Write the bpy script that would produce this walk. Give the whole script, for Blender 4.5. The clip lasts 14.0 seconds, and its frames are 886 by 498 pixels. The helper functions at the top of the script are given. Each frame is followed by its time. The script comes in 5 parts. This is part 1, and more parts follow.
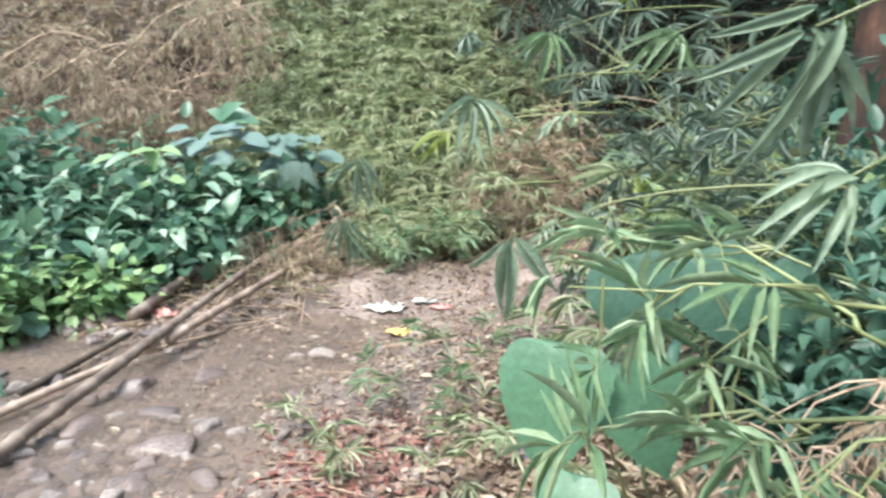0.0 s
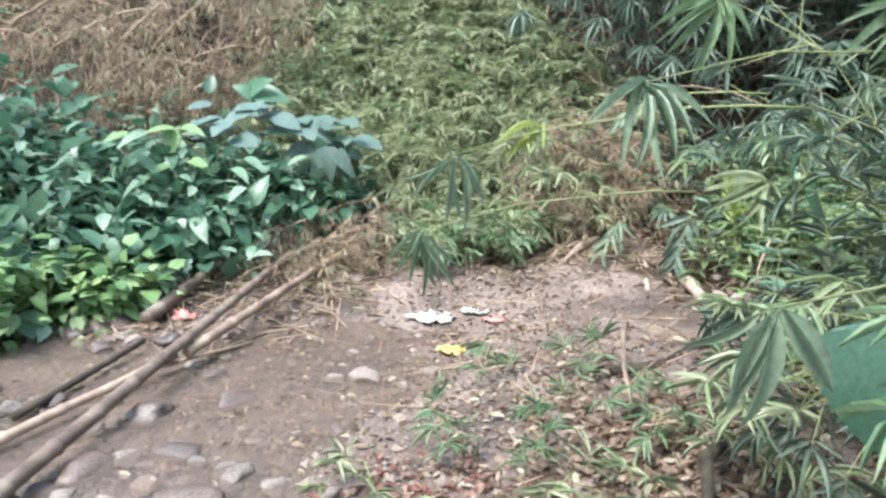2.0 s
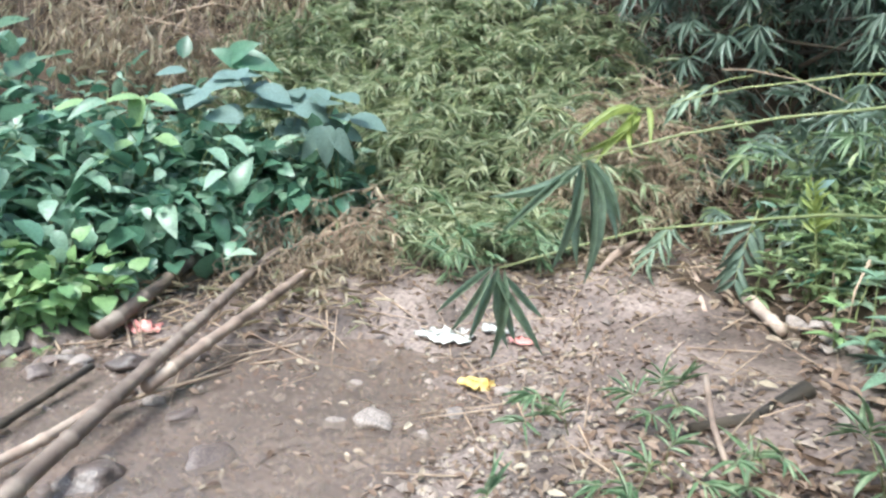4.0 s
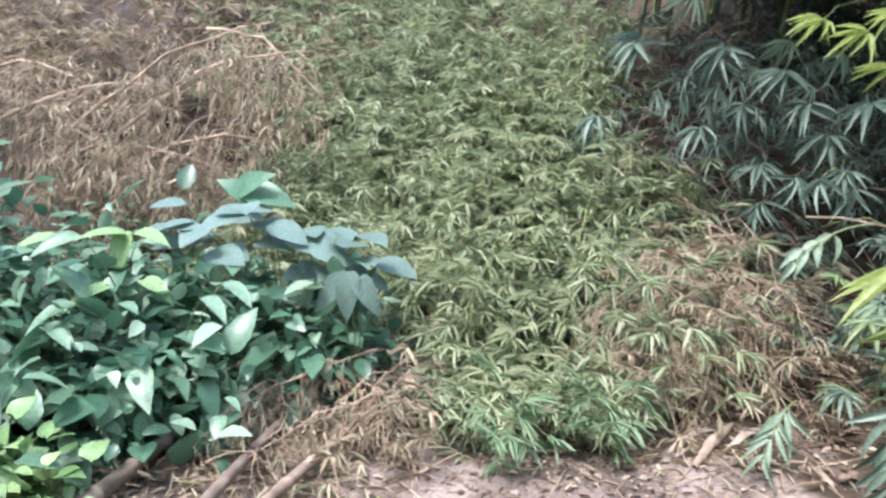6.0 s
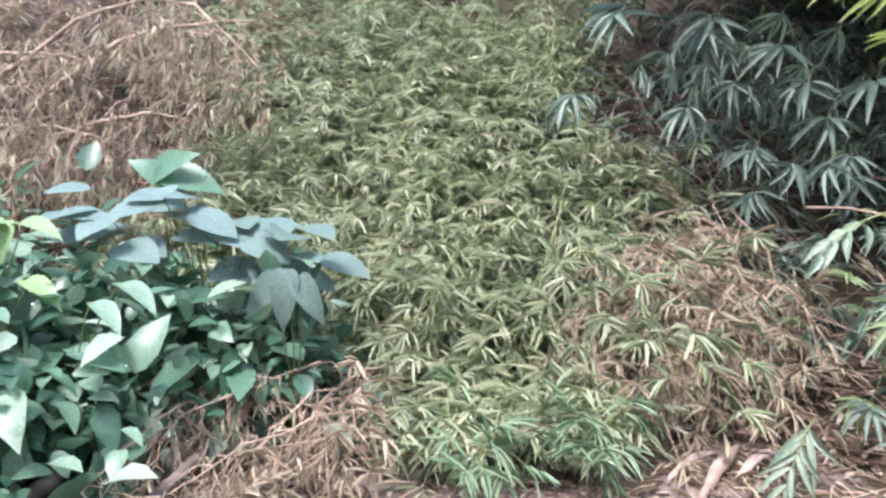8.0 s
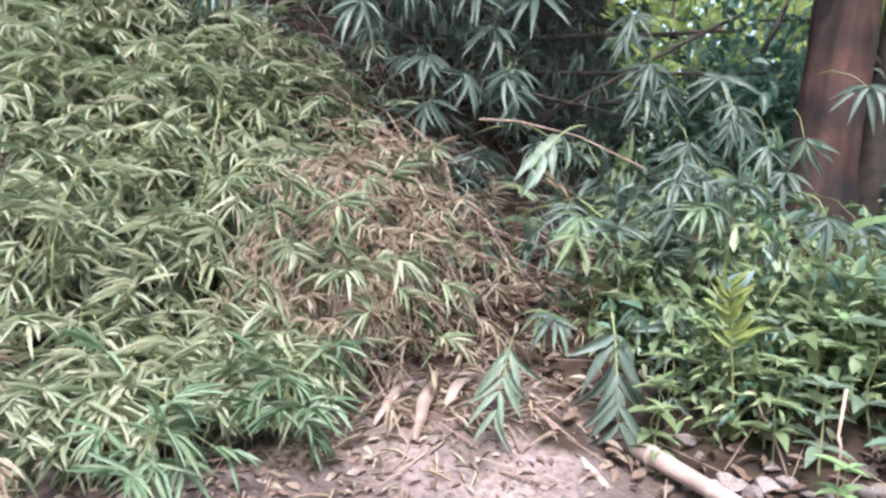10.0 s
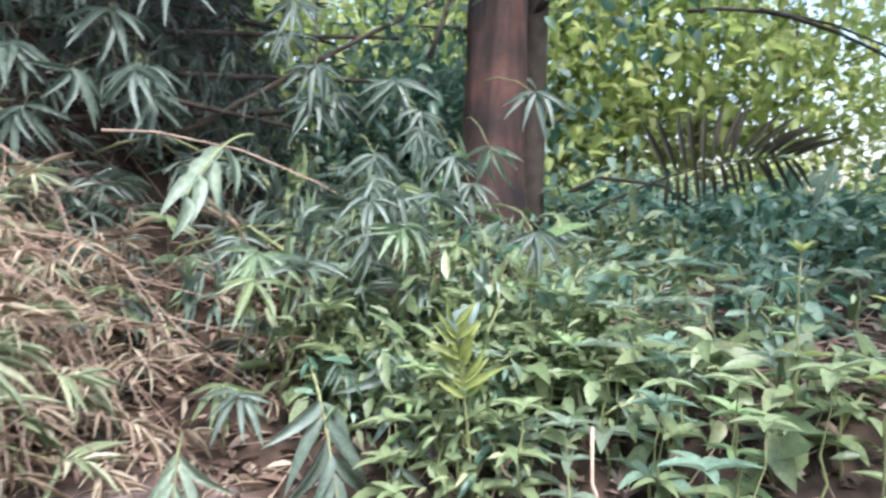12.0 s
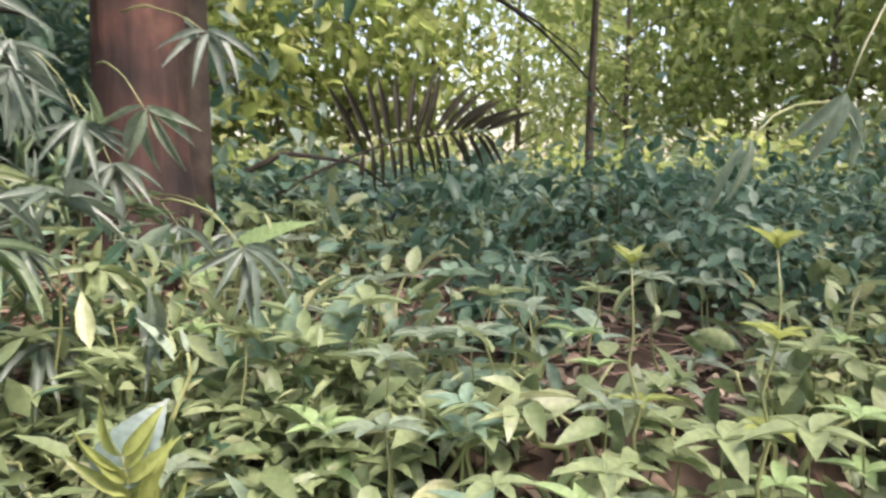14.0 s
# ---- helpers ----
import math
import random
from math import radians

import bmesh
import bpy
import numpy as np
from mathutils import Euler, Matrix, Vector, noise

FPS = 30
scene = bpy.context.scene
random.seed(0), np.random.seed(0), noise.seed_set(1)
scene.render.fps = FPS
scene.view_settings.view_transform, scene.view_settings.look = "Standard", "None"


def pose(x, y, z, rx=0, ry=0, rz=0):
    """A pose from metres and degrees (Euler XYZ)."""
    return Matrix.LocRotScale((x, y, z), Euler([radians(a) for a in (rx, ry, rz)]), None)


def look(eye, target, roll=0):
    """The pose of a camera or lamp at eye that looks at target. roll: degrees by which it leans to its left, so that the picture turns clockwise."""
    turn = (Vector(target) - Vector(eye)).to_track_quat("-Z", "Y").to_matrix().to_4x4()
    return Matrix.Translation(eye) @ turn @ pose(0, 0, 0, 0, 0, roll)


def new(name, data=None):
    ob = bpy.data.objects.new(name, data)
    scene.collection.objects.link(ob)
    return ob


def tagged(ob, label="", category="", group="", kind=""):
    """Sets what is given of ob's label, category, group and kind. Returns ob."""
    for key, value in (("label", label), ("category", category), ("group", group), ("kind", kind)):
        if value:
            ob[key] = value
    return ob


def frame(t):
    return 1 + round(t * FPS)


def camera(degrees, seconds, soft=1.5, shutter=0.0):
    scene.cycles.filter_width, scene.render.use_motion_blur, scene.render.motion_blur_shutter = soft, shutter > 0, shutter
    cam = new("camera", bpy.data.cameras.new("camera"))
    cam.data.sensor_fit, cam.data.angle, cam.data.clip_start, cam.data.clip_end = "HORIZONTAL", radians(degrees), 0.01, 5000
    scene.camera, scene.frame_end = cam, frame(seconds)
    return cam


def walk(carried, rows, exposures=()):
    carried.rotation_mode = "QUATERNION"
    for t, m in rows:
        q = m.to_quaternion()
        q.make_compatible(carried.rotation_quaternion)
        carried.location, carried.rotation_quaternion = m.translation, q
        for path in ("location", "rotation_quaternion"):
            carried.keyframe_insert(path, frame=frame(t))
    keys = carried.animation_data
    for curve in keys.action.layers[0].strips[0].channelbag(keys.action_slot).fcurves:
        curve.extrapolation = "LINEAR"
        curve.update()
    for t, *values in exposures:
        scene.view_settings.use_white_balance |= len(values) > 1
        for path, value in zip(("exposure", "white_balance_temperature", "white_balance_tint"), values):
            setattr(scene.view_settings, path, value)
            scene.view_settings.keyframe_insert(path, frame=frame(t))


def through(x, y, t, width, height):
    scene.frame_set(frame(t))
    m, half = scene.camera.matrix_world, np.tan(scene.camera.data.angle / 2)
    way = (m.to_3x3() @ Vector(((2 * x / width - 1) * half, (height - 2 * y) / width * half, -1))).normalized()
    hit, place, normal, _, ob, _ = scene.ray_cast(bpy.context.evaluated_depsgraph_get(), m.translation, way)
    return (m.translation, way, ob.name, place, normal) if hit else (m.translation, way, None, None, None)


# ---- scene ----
cam = camera(66.9, 14.0, soft=2.6, shutter=0.25)
METRES, EYE, TILT, LEAN, TURN = 6.0, 1.55, -10.0, 0.0, 0.0
ROWS = [
    (0.0, 0.0, 0.0, 0.0, 0.0, 0.0, 0.0),
    (0.5, -0.0039, 0.0153, 0.0045, 7.22, 0.19, -1.52),
    (1.0, -0.028, 0.0385, 0.0031, 8.65, 0.41, -3.52),
    (1.5, -0.0533, 0.0707, 0.0106, 4.03, -2.6, 1.49),
    (2.0, -0.0596, 0.1136, 0.0224, 0.71, -1.32, -2.09),
    (2.5, -0.0751, 0.1524, 0.0277, -1.79, -4.17, -4.36),
    (5.0, -0.1304, 0.3391, 0.057, -0.72, 1.38, -3.59),
    (5.5, -0.1478, 0.3862, 0.0599, -1.14, 7.87, -4.46),
    (6.0, -0.1568, 0.4125, 0.0663, -1.59, 9.09, -5.05),
    (6.5, -0.1673, 0.4379, 0.0718, -3.41, 9.11, -3.66),
    (7.0, -0.1501, 0.4633, 0.0731, -3.65, 10.39, -4.51),
    (9.5, -0.1594, 0.6159, 0.0888, -22.17, 4.26, 0.1),
    (10.0, -0.1587, 0.6393, 0.098, -35.5, 2.73, 0.97),
    (10.5, -0.1463, 0.6559, 0.0977, -36.65, 2.53, 2.26),
    (11.0, -0.1124, 0.6835, 0.1058, -40.1, -0.08, 3.71),
    (11.5, -0.0908, 0.7066, 0.1127, -50.45, -0.21, 3.54),
    (12.0, -0.0731, 0.7321, 0.1222, -63.56, 1.83, 8.09),
    (12.5, -0.0195, 0.7532, 0.1194, -69.09, 1.82, 7.7),
    (13.0, 0.0238, 0.7665, 0.1326, -77.15, -1.44, 6.4),
    (13.5, 0.0517, 0.7908, 0.1424, -86.55, -0.14, 8.84),
    (14.0, 0.0759, 0.8045, 0.1488, -93.38, -5.48, 10.53),
]
BASE = pose(0, 0, EYE, TILT, LEAN, TURN)
PATH = [(t, BASE @ pose(METRES * x, METRES * y, METRES * z, 90 + pitch, roll, yaw)) for t, x, y, z, yaw, pitch, roll in ROWS]
walk(cam, PATH, [(0.0, 1.93, 5850, 4), (2.0, 1.86, 5700, 4), (4.8, 1.78, 5600, 2), (5.5, 1.84, 5650, 3), (6.5, 2.05, 5600, 19), (9.5, 1.99, 5700, 20), (10.5, 1.94, 5500, 20), (12.0, 2.02, 5600, 20), (13.0, 1.97, 6500, 25), (14.0, 1.88, 6650, 26)])

# ---- light: shaded overcast daylight in a wooded gully ----
world = bpy.data.worlds.new("sky")
scene.world = world
world.use_nodes = True
wn = world.node_tree
sky = wn.nodes.new("ShaderNodeTexSky")
sky.sky_type, sky.sun_disc = "NISHITA", False
sky.sun_elevation, sky.sun_rotation = radians(58), radians(222)
sky.air_density, sky.dust_density = 1.6, 4.0
wn.links.new(sky.outputs[0], wn.nodes["Background"].inputs[0])
wn.nodes["Background"].inputs[1].default_value = 0.13
sun = new("sun", bpy.data.lights.new("sun", "SUN"))
sun.data.energy, sun.data.angle, sun.data.color = 1.5, radians(14), (1.0, 0.95, 0.87)
sun.matrix_world = look((-4.5, -5.0, 11), (0, 0, 0))

# ---- materials ----
def nodes_of(name):
    m = bpy.data.materials.new(name)
    m.use_nodes = True
    nt = m.node_tree
    return m, nt, nt.nodes["Principled BSDF"], nt.nodes["Material Output"]


def ramp(nt, source, stops):
    r = nt.nodes.new("ShaderNodeValToRGB")
    el = r.color_ramp.elements
    while len(el) < len(stops):
        el.new(0.5)
    for e, (p, c) in zip(el, stops):
        e.position, e.color = p, (*c, 1)
    nt.links.new(source, r.inputs[0])
    return r.outputs[0]


def noise_node(nt, scale, detail=4.0, space="Object"):
    tc = nt.nodes.new("ShaderNodeTexCoord")
    n = nt.nodes.new("ShaderNodeTexNoise")
    n.inputs["Scale"].default_value, n.inputs["Detail"].default_value = scale, detail
    nt.links.new(tc.outputs[space], n.inputs["Vector"])
    return n.outputs["Fac"]


def mixed(nt, fac, a, b, mode="MIX"):
    m = nt.nodes.new("ShaderNodeMix")
    m.data_type, m.blend_type = "RGBA", mode
    for sock, v in ((m.inputs[0], fac), (m.inputs[6], a), (m.inputs[7], b)):
        if hasattr(v, "is_linked"):
            nt.links.new(v, sock)
        else:
            sock.default_value = v if isinstance(v, float) else (*v, 1)
    return m.outputs[2]


def bump(nt, bsdf, height, strength, distance):
    b = nt.nodes.new("ShaderNodeBump")
    b.inputs["Strength"].default_value, b.inputs["Distance"].default_value = strength, distance
    nt.links.new(height, b.inputs["Height"])
    nt.links.new(b.outputs[0], bsdf.inputs["Normal"])


def leaf_material(name, stops, rough=0.5, through=0.3, patch=1.4, tint=(0.55, 0.6, 0.5), amount=0.5):
    """Leaf: colour differs leaf by leaf and drifts over the plant, with light passing through the blade."""
    m, nt, p, out = nodes_of(name)
    geo = nt.nodes.new("ShaderNodeNewGeometry")
    col = ramp(nt, geo.outputs["Random Per Island"], stops)
    big = ramp(nt, noise_node(nt, patch, 3.0), [(0.36, tint), (0.66, (1.0, 1.0, 1.0))])
    col = mixed(nt, amount, col, mixed(nt, 1.0, col, big, "MULTIPLY"))
    fine = ramp(nt, noise_node(nt, 60.0, 3.0), [(0.3, (0.75, 0.75, 0.72)), (0.7, (1.1, 1.1, 1.05))])
    col = mixed(nt, 1.0, col, fine, "MULTIPLY")
    nt.links.new(col, p.inputs["Base Color"])
    p.inputs["Roughness"].default_value = rough
    p.inputs["Specular IOR Level"].default_value = 0.5
    tr = nt.nodes.new("ShaderNodeBsdfTranslucent")
    nt.links.new(col, tr.inputs[0])
    mx = nt.nodes.new("ShaderNodeMixShader")
    mx.inputs[0].default_value = through
    nt.links.new(p.outputs[0], mx.inputs[1])
    nt.links.new(tr.outputs[0], mx.inputs[2])
    nt.links.new(mx.outputs[0], out.inputs[0])
    return m


def solid_material(name, stops, scale, rough=0.8, relief=0.4, depth=0.01, island=0.0, stretch=None, metal=0.0):
    m, nt, p, out = nodes_of(name)
    f = noise_node(nt, scale, 6.0)
    col = ramp(nt, f, stops)
    if stretch:
        tc, mp = nt.nodes.new("ShaderNodeTexCoord"), nt.nodes.new("ShaderNodeMapping")
        mp.inputs["Scale"].default_value = stretch
        n2 = nt.nodes.new("ShaderNodeTexNoise")
        n2.inputs["Scale"].default_value, n2.inputs["Detail"].default_value = scale * 3, 8.0
        nt.links.new(tc.outputs["Object"], mp.inputs[0])
        nt.links.new(mp.outputs[0], n2.inputs["Vector"])
        f = n2.outputs["Fac"]
        col = mixed(nt, 1.0, col, ramp(nt, f, [(0.35, (0.5, 0.5, 0.5)), (0.65, (1.15, 1.12, 1.1))]), "MULTIPLY")
    info = nt.nodes.new("ShaderNodeObjectInfo")
    geo = nt.nodes.new("ShaderNodeNewGeometry")
    rnd = geo.outputs["Random Per Island"] if island else info.outputs["Random"]
    col = mixed(nt, 1.0, col, ramp(nt, rnd, [(0.0, (0.62, 0.62, 0.62)), (1.0, (1.2, 1.17, 1.13))]), "MULTIPLY")
    nt.links.new(col, p.inputs["Base Color"])
    p.inputs["Roughness"].default_value = rough
    p.inputs["Metallic"].default_value = metal
    bump(nt, p, f, relief, depth)
    return m


BAMBOO = leaf_material("bamboo_leaf", [(0.0, (0.15, 0.20, 0.11)), (0.35, (0.29, 0.35, 0.20)), (0.7, (0.41, 0.46, 0.29)), (0.9, (0.56, 0.58, 0.42)), (1.0, (0.50, 0.44, 0.32))], 0.42, 0.35)
BAMBOO_PALE = leaf_material("bamboo_leaf_faded", [(0.0, (0.26, 0.31, 0.18)), (0.5, (0.42, 0.46, 0.29)), (1.0, (0.60, 0.60, 0.42))], 0.45, 0.4)
# darker, cooler copy of the bamboo leaf: shade is put into its colour
BAMBOO_DARK_SHADED = leaf_material("bamboo_leaf_shade_in_colour", [(0.0, (0.09, 0.135, 0.10)), (0.5, (0.15, 0.21, 0.165)), (0.85, (0.24, 0.30, 0.25)), (1.0, (0.40, 0.44, 0.39))], 0.4, 0.3)
BAMBOO_FRESH = leaf_material("bamboo_leaf_fresh", [(0.0, (0.15, 0.25, 0.14)), (0.5, (0.24, 0.35, 0.20)), (1.0, (0.38, 0.47, 0.31))], 0.4, 0.4)
DRY = leaf_material("dry_bamboo_leaf", [(0.0, (0.22, 0.155, 0.115)), (0.4, (0.42, 0.32, 0.235)), (0.75, (0.56, 0.46, 0.34)), (0.92, (0.64, 0.57, 0.45)), (1.0, (0.34, 0.36, 0.20))], 0.7, 0.25)
BROAD = leaf_material("broad_leaf", [(0.0, (0.06, 0.14, 0.09)), (0.4, (0.13, 0.25, 0.17)), (0.75, (0.26, 0.40, 0.29)), (1.0, (0.48, 0.60, 0.48))], 0.34, 0.38)
VINE = leaf_material("vine_leaf", [(0.0, (0.15, 0.28, 0.11)), (0.5, (0.29, 0.44, 0.20)), (1.0, (0.50, 0.62, 0.33))], 0.42, 0.3)
HERB = leaf_material("herb_leaf", [(0.0, (0.15, 0.21, 0.10)), (0.5, (0.26, 0.34, 0.17)), (0.85, (0.39, 0.46, 0.26)), (1.0, (0.54, 0.57, 0.32))], 0.42, 0.35)
YELLOW = leaf_material("yellow_green_leaf", [(0.0, (0.28, 0.36, 0.09)), (1.0, (0.46, 0.52, 0.18))], 0.45, 0.45)
SILVER = leaf_material("pale_waxy_leaf", [(0.0, (0.14, 0.22, 0.20)), (1.0, (0.25, 0.34, 0.32))], 0.42, 0.3)
# dark copy of the large green leaf, with shade painted into it
SHADED_LEAF = leaf_material("soft_leaf_shade_in_colour", [(0.0, (0.06, 0.135, 0.10)), (1.0, (0.11, 0.20, 0.15))], 0.45, 0.3, 9.0)
BIGLEAF = leaf_material("large_green_leaf", [(0.0, (0.11, 0.25, 0.155)), (1.0, (0.18, 0.33, 0.22))], 0.4, 0.4)
PALE_BAMBOO = leaf_material("pale_bamboo_leaf", [(0.0, (0.22, 0.31, 0.22)), (1.0, (0.38, 0.47, 0.36))], 0.4, 0.45)
VINE_PALE = leaf_material("pale_vine_leaf", [(0.0, (0.20, 0.34, 0.235)), (1.0, (0.34, 0.48, 0.37))], 0.4, 0.4)
# brightened yellow-green leaf: open sunlight is put into the base colour
SUNLIT = leaf_material("leaf_sunlight_in_colour", [(0.0, (0.22, 0.31, 0.09)), (0.5, (0.40, 0.49, 0.16)), (1.0, (0.60, 0.64, 0.29))], 0.5, 0.6, 0.5)
FROND_DRY = leaf_material("withered_frond_leaf", [(0.0, (0.035, 0.03, 0.02)), (0.7, (0.08, 0.07, 0.04)), (1.0, (0.2, 0.2, 0.09))], 0.7, 0.1)
CULM_TAN = solid_material("bamboo_culm_tan", [(0.3, (0.14, 0.10, 0.078)), (0.5, (0.27, 0.20, 0.16)), (0.7, (0.42, 0.34, 0.275))], 7.0, 0.65, 0.5, 0.006)
CULM_GREEN = solid_material("bamboo_culm_green", [(0.3, (0.16, 0.20, 0.08)), (0.7, (0.30, 0.32, 0.15))], 6.0, 0.5, 0.2, 0.003)
TWIG = solid_material("dry_twig", [(0.3, (0.24, 0.165, 0.115)), (0.7, (0.50, 0.39, 0.29))], 9.0, 0.8, 0.3, 0.003, island=1.0)
DARKWOOD = solid_material("dark_dead_wood", [(0.3, (0.03, 0.024, 0.018)), (0.7, (0.09, 0.07, 0.05))], 8.0, 0.85, 0.5, 0.006)
BARK = solid_material("red_brown_bark", [(0.34, (0.022, 0.016, 0.013)), (0.48, (0.065, 0.036, 0.027)), (0.6, (0.12, 0.058, 0.04)), (0.72, (0.19, 0.115, 0.088))], 3.0, 0.85, 0.9, 0.03, stretch=(1.0, 1.0, 0.18))
BARK_GREY = solid_material("grey_bark", [(0.3, (0.06, 0.05, 0.035)), (0.7, (0.16, 0.13, 0.09))], 9.0, 0.85, 0.7, 0.02, stretch=(1.0, 1.0, 0.2))
STONE = solid_material("river_stone", [(0.3, (0.15, 0.122, 0.113)), (0.52, (0.29, 0.245, 0.222)), (0.72, (0.44, 0.385, 0.345))], 11.0, 0.75, 0.6, 0.01)
STONE_DARK = solid_material("wet_dark_stone", [(0.3, (0.09, 0.07, 0.065)), (0.7, (0.22, 0.17, 0.15))], 12.0, 0.35, 0.6, 0.008)
GRAVEL = solid_material("gravel", [(0.3, (0.15, 0.12, 0.105)), (0.7, (0.38, 0.315, 0.27))], 14.0, 0.8, 0.4, 0.004, island=1.0)
LITTER = leaf_material("fallen_leaf", [(0.0, (0.11, 0.065, 0.045)), (0.4, (0.23, 0.15, 0.11)), (0.75, (0.32, 0.23, 0.18)), (1.0, (0.50, 0.42, 0.34))], 0.75, 0.1)
SHEATH = solid_material("pale_bamboo_sheath", [(0.3, (0.30, 0.22, 0.18)), (0.7, (0.52, 0.42, 0.35))], 12.0, 0.7, 0.4, 0.004)
RED_LITTER = leaf_material("reddish_fallen_leaf", [(0.0, (0.16, 0.06, 0.05)), (0.6, (0.30, 0.12, 0.10)), (1.0, (0.42, 0.26, 0.22))], 0.7, 0.1)
WHITE_PLASTIC = solid_material("white_plastic", [(0.3, (0.62, 0.62, 0.58)), (0.7, (0.78, 0.77, 0.73))], 9.0, 0.4, 0.3, 0.006)
YELLOW_PLASTIC = solid_material("ochre_plastic", [(0.3, (0.55, 0.38, 0.10)), (0.7, (0.70, 0.52, 0.20))], 9.0, 0.45, 0.3, 0.006)
PINK_PLASTIC = solid_material("pink_plastic", [(0.3, (0.62, 0.22, 0.20)), (0.7, (0.74, 0.38, 0.34))], 9.0, 0.45, 0.3, 0.006)
VIOLET_PLASTIC = solid_material("violet_plastic", [(0.3, (0.12, 0.10, 0.22)), (0.7, (0.30, 0.27, 0.45))], 9.0, 0.45, 0.3, 0.006)


def ground_material():
    m, nt, p, out = nodes_of("gully_soil")
    mud = ramp(nt, noise_node(nt, 2.2, 8.0), [(0.34, (0.13, 0.102, 0.09)), (0.5, (0.24, 0.188, 0.165)), (0.66, (0.305, 0.246, 0.22))])
    grit = ramp(nt, noise_node(nt, 38.0, 6.0), [(0.34, (0.55, 0.52, 0.5)), (0.6, (1.1, 1.08, 1.05))])
    col = mixed(nt, 1.0, mud, grit, "MULTIPLY")
    damp = ramp(nt, noise_node(nt, 0.9, 5.0), [(0.44, (0.6, 0.58, 0.57)), (0.56, (1.0, 1.0, 1.0))])
    silt = mixed(nt, 1.0, col, damp, "MULTIPLY")
    # dark humus soil, its colour also carrying the shade of slope and bank
    shaded_humus = ramp(nt, noise_node(nt, 7.0, 8.0), [(0.35, (0.025, 0.019, 0.014)), (0.65, (0.085, 0.06, 0.042))])
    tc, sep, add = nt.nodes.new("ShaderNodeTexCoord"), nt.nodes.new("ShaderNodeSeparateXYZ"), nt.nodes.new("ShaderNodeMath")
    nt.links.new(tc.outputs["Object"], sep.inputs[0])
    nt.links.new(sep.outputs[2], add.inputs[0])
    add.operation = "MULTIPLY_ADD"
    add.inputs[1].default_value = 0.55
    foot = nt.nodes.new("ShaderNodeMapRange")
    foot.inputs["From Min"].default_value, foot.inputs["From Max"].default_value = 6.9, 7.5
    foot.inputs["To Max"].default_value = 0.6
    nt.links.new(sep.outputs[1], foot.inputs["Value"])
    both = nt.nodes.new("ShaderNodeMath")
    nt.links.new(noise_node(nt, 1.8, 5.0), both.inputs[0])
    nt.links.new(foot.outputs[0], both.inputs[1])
    # darkens the east bank too: dark soil plus painted overhang shade
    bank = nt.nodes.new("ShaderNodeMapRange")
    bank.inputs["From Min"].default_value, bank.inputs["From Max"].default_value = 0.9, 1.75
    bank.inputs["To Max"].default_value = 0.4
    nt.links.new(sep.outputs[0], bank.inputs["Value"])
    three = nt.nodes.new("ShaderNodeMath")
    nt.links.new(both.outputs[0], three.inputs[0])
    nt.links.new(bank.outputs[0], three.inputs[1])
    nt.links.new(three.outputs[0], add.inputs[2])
    shaded_floor = ramp(nt, add.outputs[0], [(0.82, (0.0,) * 3), (0.95, (1.0,) * 3)])
    nt.links.new(mixed(nt, shaded_floor, silt, shaded_humus), p.inputs["Base Color"])
    nt.links.new(ramp(nt, shaded_floor, [(0.0, (0.5,) * 3), (1.0, (0.1,) * 3)]), p.inputs["Specular IOR Level"])
    nt.links.new(ramp(nt, noise_node(nt, 1.6, 4.0), [(0.4, (0.45,) * 3), (0.6, (0.9,) * 3)]), p.inputs["Roughness"])
    bump(nt, p, noise_node(nt, 26.0, 9.0), 0.5, 0.008)
    return m


def water_material():
    m, nt, p, out = nodes_of("shallow_muddy_water")
    p.inputs["Base Color"].default_value = (0.24, 0.19, 0.165, 1)
    p.inputs["Roughness"].default_value = 0.09
    bump(nt, p, noise_node(nt, 14.0, 4.0), 0.5, 0.016)
    clear = nt.nodes.new("ShaderNodeBsdfTransparent")
    clear.inputs[0].default_value = (0.90, 0.85, 0.80, 1)
    mx = nt.nodes.new("ShaderNodeMixShader")
    mx.inputs[0].default_value = 0.6
    nt.links.new(p.outputs[0], mx.inputs[1])
    nt.links.new(clear.outputs[0], mx.inputs[2])
    nt.links.new(mx.outputs[0], out.inputs[0])
    return m


SOIL, WATER = ground_material(), water_material()

# ---- mesh tools ----
rng = np.random.default_rng(7)
LATTICE = np.random.default_rng(3).random((128, 128))


def vnoise(x, y, seed=0):
    x, y = np.asarray(x, float) + seed * 17.3, np.asarray(y, float) + seed * 9.1
    i, j = np.floor(x).astype(int), np.floor(y).astype(int)
    u, v = x - i, y - j
    u, v = u * u * (3 - 2 * u), v * v * (3 - 2 * v)
    g = lambda a, b: LATTICE[a % 128, b % 128]
    return (g(i, j) * (1 - u) + g(i + 1, j) * u) * (1 - v) + (g(i, j + 1) * (1 - u) + g(i + 1, j + 1) * u) * v


def ease(a, b, x):
    s = np.clip((np.asarray(x, float) - a) / (b - a), 0, 1)
    return s * s * (3 - 2 * s)


